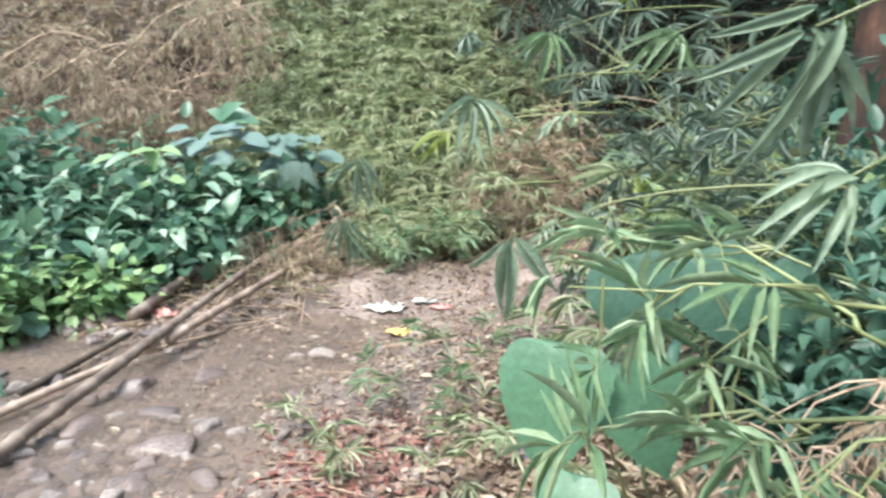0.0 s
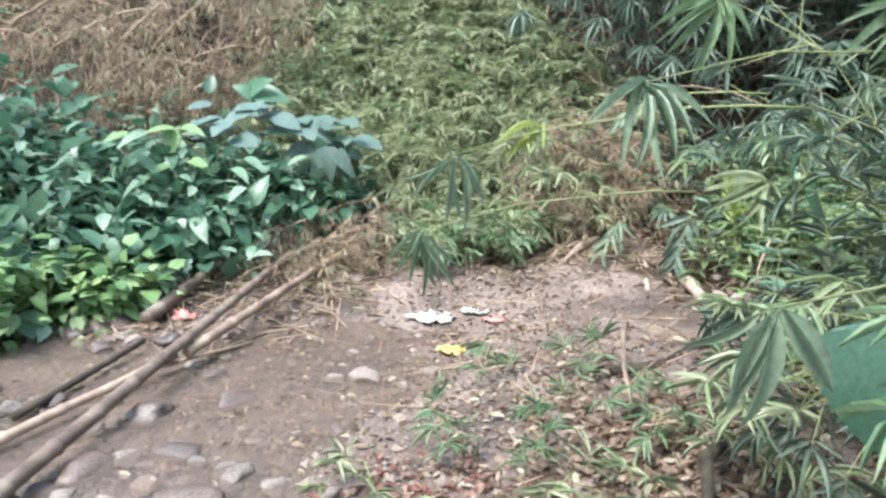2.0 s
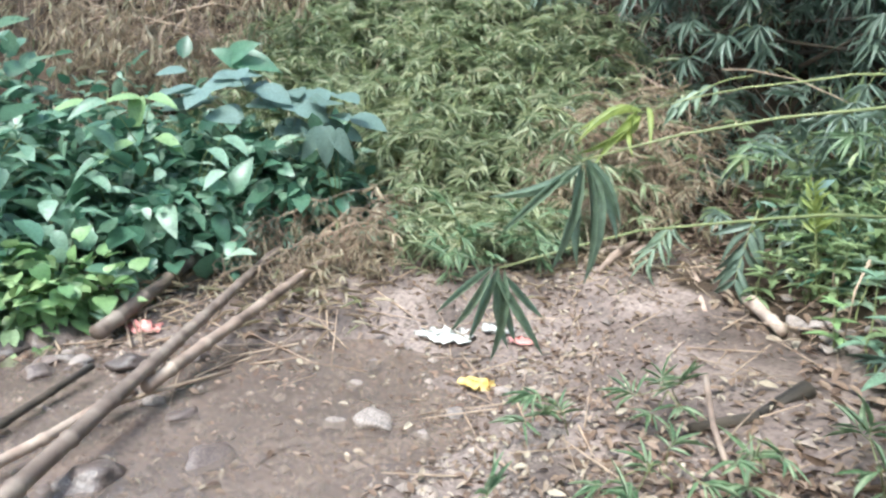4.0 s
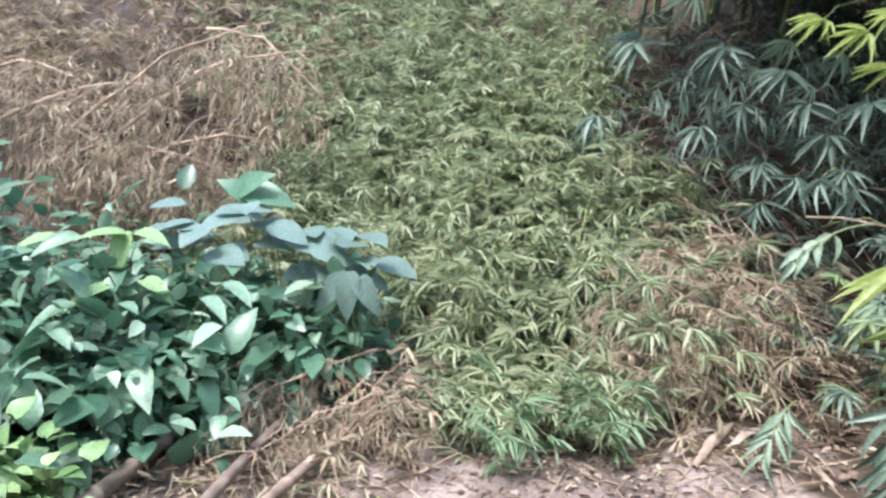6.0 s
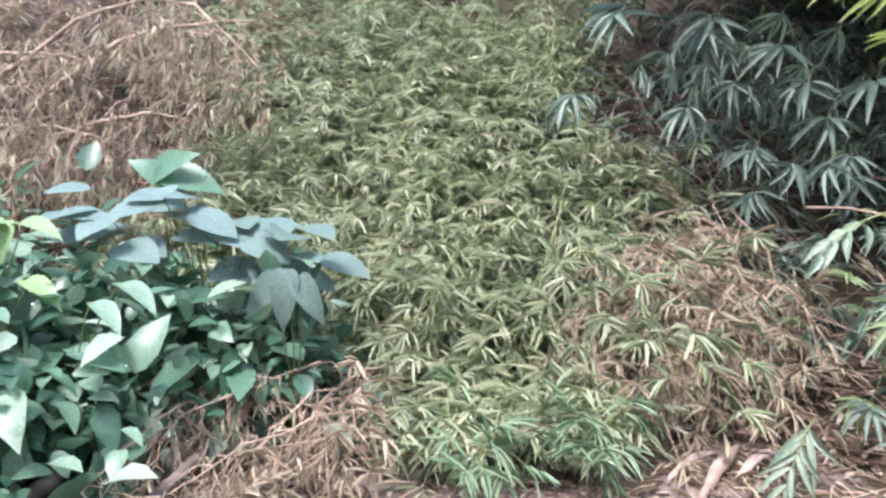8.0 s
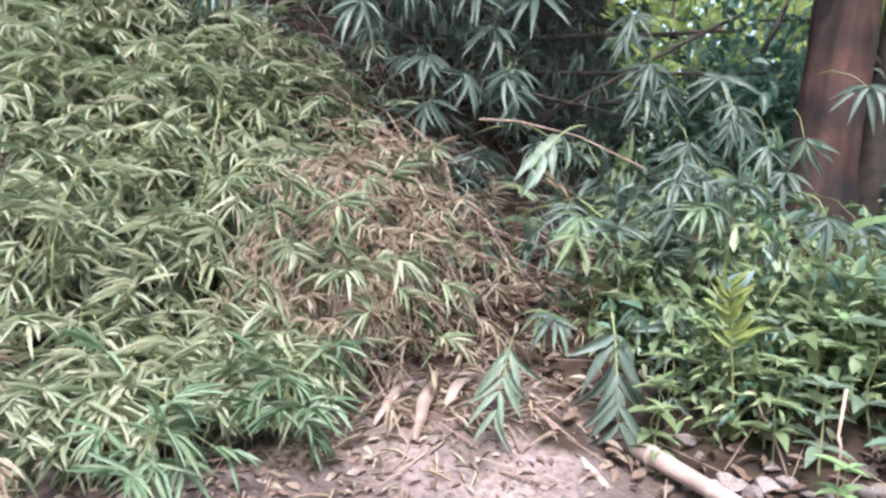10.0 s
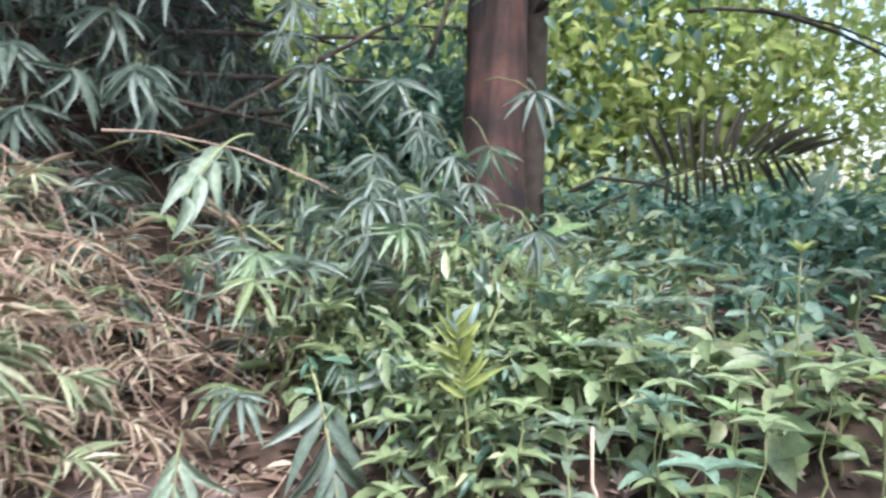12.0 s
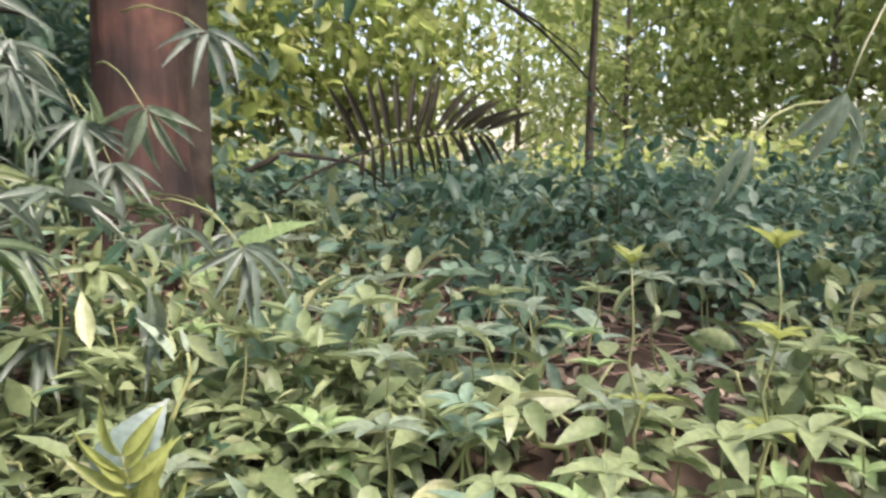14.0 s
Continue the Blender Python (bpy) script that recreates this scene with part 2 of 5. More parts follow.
def height(x, y):
    """The gully: a flat bed, a low shelf and a bank to the east, a steep slope to the north, a bank to the west."""
    x, y = np.asarray(x, float), np.asarray(y, float)
    h = 0.10 * ease(-1.2, 0.2, x) + 0.22 * ease(0.1, 1.2, x) + 0.55 * ease(1.25, 2.5, x) + 0.3 * ease(2.5, 4.5, x)
    d = np.maximum(y - 7.0 + 0.25 * np.minimum(x, 0), 0)
    hill = np.minimum(0.98 * d * d / (d + 0.5), 8.5)
    h = h + hill * (1 - ease(-2.0, 0.5, x - 1.19 * (y - 4) + 0.9))
    h = h + 0.7 * ease(-3.2, -5.5, x) + 1.2 * ease(-7, -13, x) + 0.2 * ease(5.2, 6.4, y)
    h = h + 1.1 * ease(-1.0, -5.0, y)
    h = h + 0.10 * (vnoise(x * 1.3, y * 1.3) - 0.5) + 0.05 * (vnoise(x * 4, y * 4, 2) - 0.5)
    dip = np.exp(-((x + 1.25 + 0.35 * np.sin(y * 0.9)) / 0.75) ** 2) * ease(7.2, 6.0, y)
    h = h - 0.045 * dip * (0.4 + vnoise(x * 2, y * 2, 5))
    r = np.hypot(x, y - 5)
    return h + (1.2 - h) * ease(30, 60, r)


def mesh_from(name, V, F, mat, smooth=True):
    """A mesh from vertex and face arrays (all faces of one size)."""
    me = bpy.data.meshes.new(name)
    V, F = np.ascontiguousarray(V, np.float32), np.ascontiguousarray(F, np.int32)
    k = F.shape[1]
    me.vertices.add(len(V))
    me.vertices.foreach_set("co", V.ravel())
    me.loops.add(F.size)
    me.loops.foreach_set("vertex_index", F.ravel())
    me.polygons.add(len(F))
    me.polygons.foreach_set("loop_start", np.arange(0, F.size, k, dtype=np.int32))
    me.polygons.foreach_set("use_smooth", np.full(len(F), smooth))
    me.update(calc_edges=True)
    me.validate()
    me.materials.append(mat)
    return me


def root(name, x, y, z, label, category, group=""):
    ob = new(name)
    ob.empty_display_size = 0.1
    ob.matrix_world = pose(x, y, z)
    return tagged(ob, label, category, group)


def piece(name, V, F, mat, parent, label="", kind="", smooth=True):
    """One mesh object under a thing; V in world metres."""
    o = parent.matrix_basis.translation
    up = parent.parent
    while up:
        o, up = o + up.matrix_basis.translation, up.parent
    ob = new(name, mesh_from(name, np.asarray(V) - np.array(o), F, mat, smooth))
    ob.parent = parent
    return tagged(ob, label, "", "", kind)


def unit(v):
    v = np.asarray(v, float)
    return v / np.maximum(np.linalg.norm(v, axis=-1, keepdims=True), 1e-9)


def blade(rows, fold=0.18, droop=0.25, curl=0.0, ripple=0.0):
    """A leaf template along +x, 1 long and 1 wide: rows of (s, half width)."""
    V, F, prev = [], [], None
    for i, (s, w) in enumerate(rows):
        z = -droop * s * s
        e = ripple * (-1) ** i
        if w == 0:
            V.append((s, 0, z))
            cur = [len(V) - 1] * 3
        else:
            n = len(V)
            V += [(s - curl * w, w, z + fold * w + e), (s, 0, z), (s - curl * w, -w, z + fold * w - 0.6 * e)]
            cur = [n, n + 1, n + 2]
        if prev:
            for a, b in ((0, 1), (1, 2)):
                q = [prev[a], prev[b], cur[b], cur[a]]
                for tri in ((q[0], q[1], q[2]), (q[0], q[2], q[3])):
                    if len(set(tri)) == 3:
                        F.append(tri)
        prev = cur
    return np.array(V, float), np.array(F, int)


LANCE = [blade([(0, 0), (0.28, 0.5), (0.62, 0.42), (1, 0)], 0.2, d) for d in (0.04, 0.13, 0.28)]
OVATE = [blade([(0, 0), (0.12, 0.32), (0.4, 0.5), (0.7, 0.36), (1, 0)], 0.22, d) for d in (0.1, 0.25, 0.45)]
HEART = [blade([(0, 0.06), (-0.1, 0.3), (0.1, 0.47), (0.35, 0.5), (0.62, 0.36), (0.84, 0.15), (1, 0)], 0.15, d) for d in (0.12, 0.3, 0.45)]


def leaves(shapes, P, A, N, length, width):
    """Leaf blades at P along A with faces towards N. Returns vertices and triangles."""
    A = unit(A)
    S = unit(np.cross(N, A))
    U = np.cross(A, S)
    n = len(P)
    L, W = np.broadcast_to(length, n), np.broadcast_to(width, n)
    pick = rng.integers(0, len(shapes), n)
    Vs, Fs, base = [], [], 0
    for k, (tv, tf) in enumerate(shapes):
        m = pick == k
        c = int(m.sum())
        if not c:
            continue
        l, w = L[m][:, None, None], W[m][:, None, None]
        V = P[m][:, None] + tv[None, :, :1] * l * A[m][:, None] + tv[None, :, 1:2] * w * S[m][:, None] + tv[None, :, 2:] * l * U[m][:, None]
        Vs.append(V.reshape(-1, 3))
        Fs.append((tf[None] + (np.arange(c) * len(tv))[:, None, None]).reshape(-1, 3) + base)
        base += c * len(tv)
    return np.concatenate(Vs), np.concatenate(Fs)


def joined(*parts):
    Vs, Fs, base = [], [], 0
    for V, F in parts:
        Vs.append(V), Fs.append(F + base)
        base += len(V)
    return np.concatenate(Vs), np.concatenate(Fs)


def sticks(P0, P1, r0, r1, sides=4):
    """Many straight tapered twigs, as quads."""
    P0, P1 = np.asarray(P0, float), np.asarray(P1, float)
    n = len(P0)
    A = unit(P1 - P0)
    ref = np.where(np.abs(A[:, 2:]) > 0.9, [[1.0, 0, 0]], [[0, 0, 1.0]])
    X = unit(np.cross(A, ref))
    Y = np.cross(A, X)
    ang = np.arange(sides) * 2 * np.pi / sides
    ring = X[:, None] * np.cos(ang)[None, :, None] + Y[:, None] * np.sin(ang)[None, :, None]
    a = P0[:, None] + ring * np.broadcast_to(r0, n)[:, None, None]
    b = P1[:, None] + ring * np.broadcast_to(r1, n)[:, None, None]
    V = np.concatenate([a, b], 1).reshape(-1, 3)
    k = np.arange(sides)
    f = np.stack([k, (k + 1) % sides, (k + 1) % sides + sides, k + sides], 1)
    return V, (f[None] + (np.arange(n) * 2 * sides)[:, None, None]).reshape(-1, 4)


def tube(points, radii, sides=8, rough=0.0, seed=1):
    """A bent, tapered stem through points, closed at both ends, as quads."""
    P = np.asarray(points, float)
    R = np.broadcast_to(np.asarray(radii, float), len(P))
    T = unit(np.gradient(P, axis=0))
    ref = np.array([0, 0, 1.0]) if abs(T[:, 2]).mean() < 0.8 else np.array([1.0, 0, 0])
    X = unit(np.cross(T, ref))
    Y = np.cross(T, X)
    ang = np.arange(sides) * 2 * np.pi / sides
    g = np.random.default_rng(seed)
    wob = 1 + rough * (g.random((len(P), sides)) - 0.5)
    V = P[:, None] + (X[:, None] * np.cos(ang)[None, :, None] + Y[:, None] * np.sin(ang)[None, :, None]) * (R[:, None] * wob)[:, :, None]
    V = np.concatenate([V.reshape(-1, 3), P[:1], P[-1:]])
    F, n = [], len(P)
    for i in range(n - 1):
        for k in range(sides):
            q = (k + 1) % sides
            F.append((i * sides + k, i * sides + q, (i + 1) * sides + q, (i + 1) * sides + k))
    for k in range(0, sides, 2):
        F.append((n * sides, (k + 2) % sides, (k + 1) % sides, k))
        e = (n - 1) * sides
        F.append((n * sides + 1, e + k, e + k + 1, e + (k + 2) % sides))
    return V, np.array(F)


def bend(p0, p1, sag=0.0, n=9, wobble=0.0, seed=0):
    """Points from p0 to p1, sagging (or arching, minus) in the middle."""
    s = np.linspace(0, 1, n)[:, None]
    P = np.array(p0, float) * (1 - s) + np.array(p1, float) * s
    P[:, 2] -= sag * 4 * (s * (1 - s))[:, 0]
    g = np.random.default_rng(seed)
    return P + wobble * (g.random((n, 3)) - 0.5) * np.minimum(1, 4 * s * (1 - s))


def culm(points, r, sides=10, node=0.28, taper=0.7):
    """A bamboo pole: swollen rings at each node."""
    P = np.asarray(points, float)
    seg = np.linalg.norm(np.diff(P, axis=0), axis=1)
    cum = np.concatenate([[0], np.cumsum(seg)])
    total, at, rad = cum[-1], [0.0], [1.0]
    d = node * 0.6
    while d < total - 0.04:
        at += [d - 0.018, d - 0.006, d + 0.006, d + 0.018]
        rad += [0.97, 1.16, 1.16, 0.97]
        d += node
    at.append(total), rad.append(1.0)
    at = np.array(at)
    Q = np.stack([np.interp(at, cum, P[:, i]) for i in range(3)], 1)
    return tube(Q, r * np.array(rad) * (1 - (1 - taper) * at / total), sides)


def sprays(P, A, n=7, twig=0.16, length=0.17, width=0.024, spread=0.9, hang=0.35, shapes=None):
    """Bamboo leaf fans at P pointing along A. Returns leaf mesh and twig mesh."""
    m = len(P)
    A = unit(A)
    S = unit(np.cross(A, [0, 0, 1.0]) + 0.25 * rng.normal(size=(m, 3)))
    Ps, As, Ns, Ls = [], [], [], []
    for k in range(n):
        f = (k + 0.4) / n
        side = (-1) ** k * (1 - 0.7 * f) * spread
        a = A * (0.35 + 0.8 * f) + S * side + rng.normal(size=(m, 3)) * 0.2
        a[:, 2] -= hang * (0.4 + rng.random(m))
        Ps.append(P + A * twig * f)
        As.append(a)
        Ns.append(np.array([0, 0, 1.0]) + rng.normal(size=(m, 3)) * 0.35 + A * 0.3)
        Ls.append(length * (0.65 + 0.5 * rng.random(m)))
    L = np.concatenate(Ls)
    lv = leaves(shapes or LANCE, np.concatenate(Ps), np.concatenate(As), np.concatenate(Ns), L, width * (0.75 + 0.5 * rng.random(len(L))))
    return lv, sticks(P, P + A * twig, 0.0022, 0.0012, 3)


def bamboo_branch(start, end, arch, count, label, leaf=BAMBOO, wood=CULM_GREEN, r=0.011, leaf_len=0.175, reach=0.5, group="", hang=0.15, name="bamboo_branch", ratio=0.1):
    """An arching bamboo branch with side twigs that end in leaf fans."""
    start, end = np.array(start, float), np.array(end, float)
    P = bend(start, end, -arch, 11, 0.12, int(rng.integers(1e6)))
    ob = root(name, *start, label, "bamboo branch", group)
    V, F = culm(P, r, 6, 0.3, 0.25)
    piece("culm", V, F, wood, ob)
    s = 0.12 + 0.88 * np.sqrt(rng.random(count))
    idx = s * (len(P) - 1)
    i = np.minimum(idx.astype(int), len(P) - 2)
    base = P[i] + (P[i + 1] - P[i]) * (idx - i)[:, None]
    axis = unit(end - start)
    out = rng.normal(size=(count, 3)) * [1, 1, 0.7] + axis * 0.9
    out[:, 2] -= 0.1
    out = unit(out)
    tip = base + out * (reach * (0.3 + 0.7 * rng.random(count)))[:, None]
    tip[:, 2] -= 0.12 * rng.random(count)
    A = unit(out * 0.6 + axis * 0.25 + [0, -0.2, -0.15] + rng.normal(size=(count, 3)) * 0.45)
    (lv, lf), tw = sprays(tip, A, 8, 0.35 * leaf_len, leaf_len, leaf_len * ratio, spread=1.3, hang=hang)
    tv = joined(tw, sticks(base, tip, 0.004, 0.002, 3))
    piece("twigwork", *tv, wood, ob, "", "stuff")
    piece("foliage", lv, lf, leaf, ob, "", "stuff")
    return ob


def drooping_branch(start, end, arch, count, label, drop=0.5, leaf=DRY, wood=TWIG, r=0.012, leaf_len=0.13, group="dry bamboo"):
    """A bare arching branch from which long thin twigs hang, each ending in a few narrow dry leaves."""
    P = bend(start, end, -arch, 13, 0.08, int(rng.integers(1e6)))
    ob = root("dry_branch", *start, label, "dry branch", group)
    piece("stem", *culm(P, r, 8, 0.25, 0.35), wood, ob)
    q = rng.random(count) * 12
    i = np.minimum(q.astype(int), 11)
    p = P[i] + (P[i + 1] - P[i]) * (q - i)[:, None]
    way = rng.normal(size=(count, 3)) * [0.5, 0.35, 0.2] + [0, -0.25, 0]
    long = drop * (0.4 + rng.random((count, 1)))
    bits, prev = [], p
    for k in range(5):
        f = (k + 1) / 5
        nxt = p + way * long * f ** 0.8 + np.array([0, 0, -1.0]) * long * f ** 1.6 + rng.normal(size=(count, 3)) * 0.012
        bits.append(sticks(prev, nxt, 0.0045 - 0.0006 * k, 0.0039 - 0.0006 * k, 4))
        if k > 1:
            side = nxt + rng.normal(size=(count, 3)) * [0.09, 0.06, 0.03] + [0, -0.02, -0.08]
            bits.append(sticks(nxt, side, 0.0026, 0.0015, 3 + 1))
        prev = nxt
    piece("twigwork", *joined(*bits), wood, ob, "", "stuff")
    tips = np.concatenate([prev, side])
    A = unit(rng.normal(size=(2 * count, 3)) * [0.5, 0.4, 0.2] + [0, -0.2, -0.8])
    (lv, lf), tw = sprays(tips, A, 4, 0.04, leaf_len, leaf_len * 0.08, spread=0.8, hang=0.5)
    piece("foliage", lv, lf, leaf, ob, "", "stuff")
    return ob


def shrub(x, y, w, d, h, count, label, leaf, size, shapes=OVATE, group="", category="shrub", name="shrub", base=None, flat=0.6, mixed_size=0.0, slim=1.0):
    """A leafy shrub: stems from one root, and leaves over its uneven outline in drooping tiers."""
    z = float(height(x, y)) if base is None else base
    ob = root(name, x, y, z, label, category, group)
    n = max(5, count // 60)
    u = unit(rng.normal(size=(n, 3)) * [1, 1, 0.8] + [0, 0, 0.55])
    u[:, 2] = np.abs(u[:, 2])
    ends = np.array([x, y, z]) + u * [w, d, h] * (0.75 + 0.35 * rng.random((n, 1)))
    stems = [tube(bend((x + 0.05 * rng.normal(), y + 0.05 * rng.normal(), z - 0.03), e, -0.06, 6, 0.06, k), np.linspace(0.012, 0.004, 6), 5 + 1) for k, e in enumerate(ends)]
    piece("stemwork", *joined(*stems), CULM_GREEN, ob, "", "stuff")
    k = rng.integers(0, n, count)
    off = rng.normal(size=(count, 3)) * [0.20 * w + 0.05, 0.20 * d + 0.05, 0.14 * h + 0.04]
    t = 0.55 + 0.5 * rng.random((count, 1))
    P = np.array([x, y, z]) + (ends[k] - [x, y, z]) * t + off
    P[:, 2] = np.maximum(P[:, 2], height(P[:, 0], P[:, 1]) + 0.02)
    out = unit(P - [x, y, z + 0.25 * h])
    A = unit(out * 0.8 + rng.normal(size=(count, 3)) * 0.6 + [0, 0, -0.25])
    N = unit(out * (1 - flat) + np.array([0, 0, 1.0]) * flat + rng.normal(size=(count, 3)) * 0.25)
    L = size * (0.55 + 0.75 * rng.random(count) - 0.2 * mixed_size + mixed_size * rng.random(count) ** 4 * 1.6)
    piece("foliage", *leaves(shapes, P, A, N, L, slim * L * (0.5 + 0.3 * rng.random(count)) * (1.25 if shapes is HEART else 1.0)), leaf, ob, "", "stuff")
    return ob


# ---- ground and water ----
def axis_steps(lo, hi, step, far):
    core = list(np.arange(lo, hi + 1e-6, step))
    a, b, s = lo, hi, step
    left, right = [], []
    while b < far:
        s *= 1.22
        a, b = a - s, b + s
        left.append(a), right.append(b)
    return np.array(left[::-1] + core + right)


def build_ground():
    xs, ys = axis_steps(-4.2, 4.6, 0.06, 300), axis_steps(-0.6, 9.6, 0.06, 300)
    X, Y = np.meshgrid(xs, ys)
    Z = height(X, Y)
    near = ease(9, 6, np.hypot(X, Y - 4.5))
    Z = Z + near * (0.018 * (vnoise(X * 11, Y * 11, 3) - 0.5) + 0.012 * (vnoise(X * 23, Y * 23, 4) - 0.5))
    V = np.stack([X, Y, Z], -1).reshape(-1, 3)
    nx, ny = len(xs), len(ys)
    i, j = np.meshgrid(np.arange(nx - 1), np.arange(ny - 1))
    a = (j * nx + i).ravel()
    F = np.stack([a, a + 1, a + nx + 1, a + nx], 1)
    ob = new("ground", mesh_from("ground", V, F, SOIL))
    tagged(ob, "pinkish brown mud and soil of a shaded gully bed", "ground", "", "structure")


def build_water():
    xs, ys = np.arange(-4.6, 0.6, 0.1), np.arange(-2.6, 7.0, 0.1)
    X, Y = np.meshgrid(xs, ys)
    V = np.stack([X, Y, np.full_like(X, 0.016)], -1).reshape(-1, 3)
    nx = len(xs)
    i, j = np.meshgrid(np.arange(nx - 1), np.arange(len(ys) - 1))
    a = (j * nx + i).ravel()
    F = np.stack([a, a + 1, a + nx + 1, a + nx], 1)
    ob = new("water", mesh_from("water", V, F, WATER))
    tagged(ob, "thin sheet of muddy stream water over the bed", "water", "", "structure")


build_ground()
build_water()

# ---- the slope of green bamboo ----
def hill_point(x, y, up=0.0):
    return np.array([x, y, float(height(x, y)) + up])


def slope_branches(count, xr, yr, rise, drop, fans, label, leaf, wood, group, keep=None, **more):
    made = 0
    while made < count:
        x, y = rng.uniform(*xr), rng.uniform(*yr)
        if keep and not keep(x, y):
            continue
        made += 1
        a = hill_point(x + rng.uniform(-0.4, 0.4), y + rng.uniform(0.4, 1.0), rng.uniform(0.05, 0.3) + rise)
        b = hill_point(x + rng.uniform(-0.8, 0.8), y - rng.uniform(0.3, 0.9), rng.uniform(*drop))
        bamboo_branch(a, b, rng.uniform(0.15, 0.45), fans, label, leaf, wood, group=group, **more)


slope_branches(24, (-1.2, 1.2), (7.4, 9.8), 0.05, (0.35, 0.7), 16, "faded leafy bamboo branch arching down the slope", BAMBOO_PALE, CULM_GREEN, "bamboo on the slope", lambda x, y: x < 1.35 - 0.45 * (y - 7.2) and not (x > 0.1 and y < 8.1), leaf_len=0.19)
slope_branches(96, (-2.75, 2.2), (7.3, 10.2), 0, (0.15, 0.6), 27, "green leafy bamboo branch arching down the slope", BAMBOO, CULM_GREEN, "bamboo on the slope", lambda x, y: x < 1.45 - 0.45 * (y - 7.2) and (x > -1.0 or y > 8.2) and not (x < -0.3 and y < 7.6) and not (x > 0.3 and y < 7.7), leaf_len=0.19)
slope_branches(44, (-3.0, 1.2), (10.0, 13.5), 0.2, (0.3, 0.8), 40, "green leafy bamboo branch high on the slope", BAMBOO, CULM_GREEN, "bamboo on the slope", lambda x, y: x < 0.9 - 0.2 * (y - 10), leaf_len=0.19, reach=0.7)
slope_branches(9, (0.1, 0.8), (8.8, 11.0), 0.1, (0.3, 0.7), 30, "green leafy bamboo branch at the hollow's edge", BAMBOO, CULM_GREEN, "bamboo on the slope")
slope_branches(22, (-6.6, -3.0), (8.8, 10.6), 0.4, (0.4, 0.9), 22, "withered straw-brown bamboo branch with dry leaves", DRY, CULM_TAN, "dry bamboo", leaf_len=0.18, ratio=0.08)
slope_branches(40, (-9.5, -2.6), (10.2, 13.8), 0.4, (0.4, 1.0), 40, "withered straw-brown bamboo branch high on the slope", DRY, CULM_TAN, "dry bamboo", reach=0.75, leaf_len=0.17)
slope_branches(11, (0.3, 1.3), (6.9, 7.7), 0.2, (0.2, 0.5), 14, "dry brown bamboo twigs tangled on the slope", DRY, TWIG, "dry bamboo", r=0.006, leaf_len=0.14, ratio=0.07)
slope_branches(4, (-2.2, -1.1), (6.5, 7.2), 0.05, (0.1, 0.25), 9, "dry straw-coloured twigs heaped over the poles", DRY, TWIG, "dry bamboo", r=0.006, leaf_len=0.13)
# hollow branches take the darker leaf copy, with the shade in the colour
slope_branches(18, (1.5, 4.6), (8.1, 10.4), 0.5, (0.3, 1.1), 12, "dark green bamboo branch hanging in the hollow", BAMBOO_DARK_SHADED, CULM_TAN, "bamboo in the hollow", leaf_len=0.2)
slope_branches(3, (1.8, 3.0), (6.7, 7.3), 0.0, (0.1, 0.35), 16, "cool green bamboo branch low on the bank", BAMBOO_DARK_SHADED, CULM_GREEN, "bamboo on the bank", leaf_len=0.19)


slope_branches(16, (0.95, 1.7), (7.7, 9.6), 0.0, (0.05, 0.3), 18, "dim green bamboo branch low in the hollow", BAMBOO_DARK_SHADED, CULM_TAN, "bamboo in the hollow", leaf_len=0.18)
slope_branches(16, (1.9, 5.6), (9.2, 12.0), 0.2, (0.3, 0.9), 26, "dim bamboo branch on the hollow's back slope", BAMBOO_DARK_SHADED, CULM_TAN, "bamboo in the hollow", leaf_len=0.2, reach=0.8)
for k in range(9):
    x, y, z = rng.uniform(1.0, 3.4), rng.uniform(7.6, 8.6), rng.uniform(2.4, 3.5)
    drooping_branch((x + 0.6, y + 0.5, z), (x - 0.4, y, z - 0.1), 0.2, 16, "bamboo stem with thin twigs and narrow grey-green leaves", 0.5, BAMBOO_DARK_SHADED, DARKWOOD, 0.01, 0.2, "bamboo in the hollow")
# arching withered branches with hanging twigs over the thicket
for a, b, arch, drop in (((-4.3, 8.5, 2.1), (-2.5, 8.4, 3.25), 0.35, 0.5), ((-3.9, 8.7, 2.2), (-2.2, 8.7, 3.1), 0.4, 0.6), ((-5.2, 8.6, 2.0), (-3.4, 8.5, 2.6), 0.4, 0.6), ((-3.6, 8.5, 1.9), (-2.5, 8.4, 2.2), 0.25, 0.45), ((-4.6, 8.6, 1.8), (-3.1, 8.3, 2.0), 0.25, 0.4), ((-3.3, 9.0, 3.3), (-2.1, 8.7, 2.7), 0.3, 0.5), ((-5.6, 8.8, 2.4), (-4.2, 8.6, 2.6), 0.4, 0.6), ((-6.4, 8.6, 2.0), (-5.0, 8.5, 2.2), 0.4, 0.6)):
    drooping_branch(a, b, arch * 0.6, 34, "arching pinkish brown branch with hanging dry twigs", drop, r=0.022, leaf_len=0.17)
for a, b in (((-1.2, 6.9, 0.75), (-2.0, 6.3, 0.4)), ((-1.5, 7.1, 0.8), (-2.3, 6.6, 0.45)), ((-1.1, 6.6, 0.55), (-1.8, 5.9, 0.3)), ((-0.9, 7.1, 0.7), (-1.5, 6.3, 0.4)), ((-1.7, 6.9, 0.6), (-2.1, 6.0, 0.3))):
    drooping_branch(a, b, 0.08, 26, "straw-brown twigs heaped over the poles", 0.2, r=0.008)
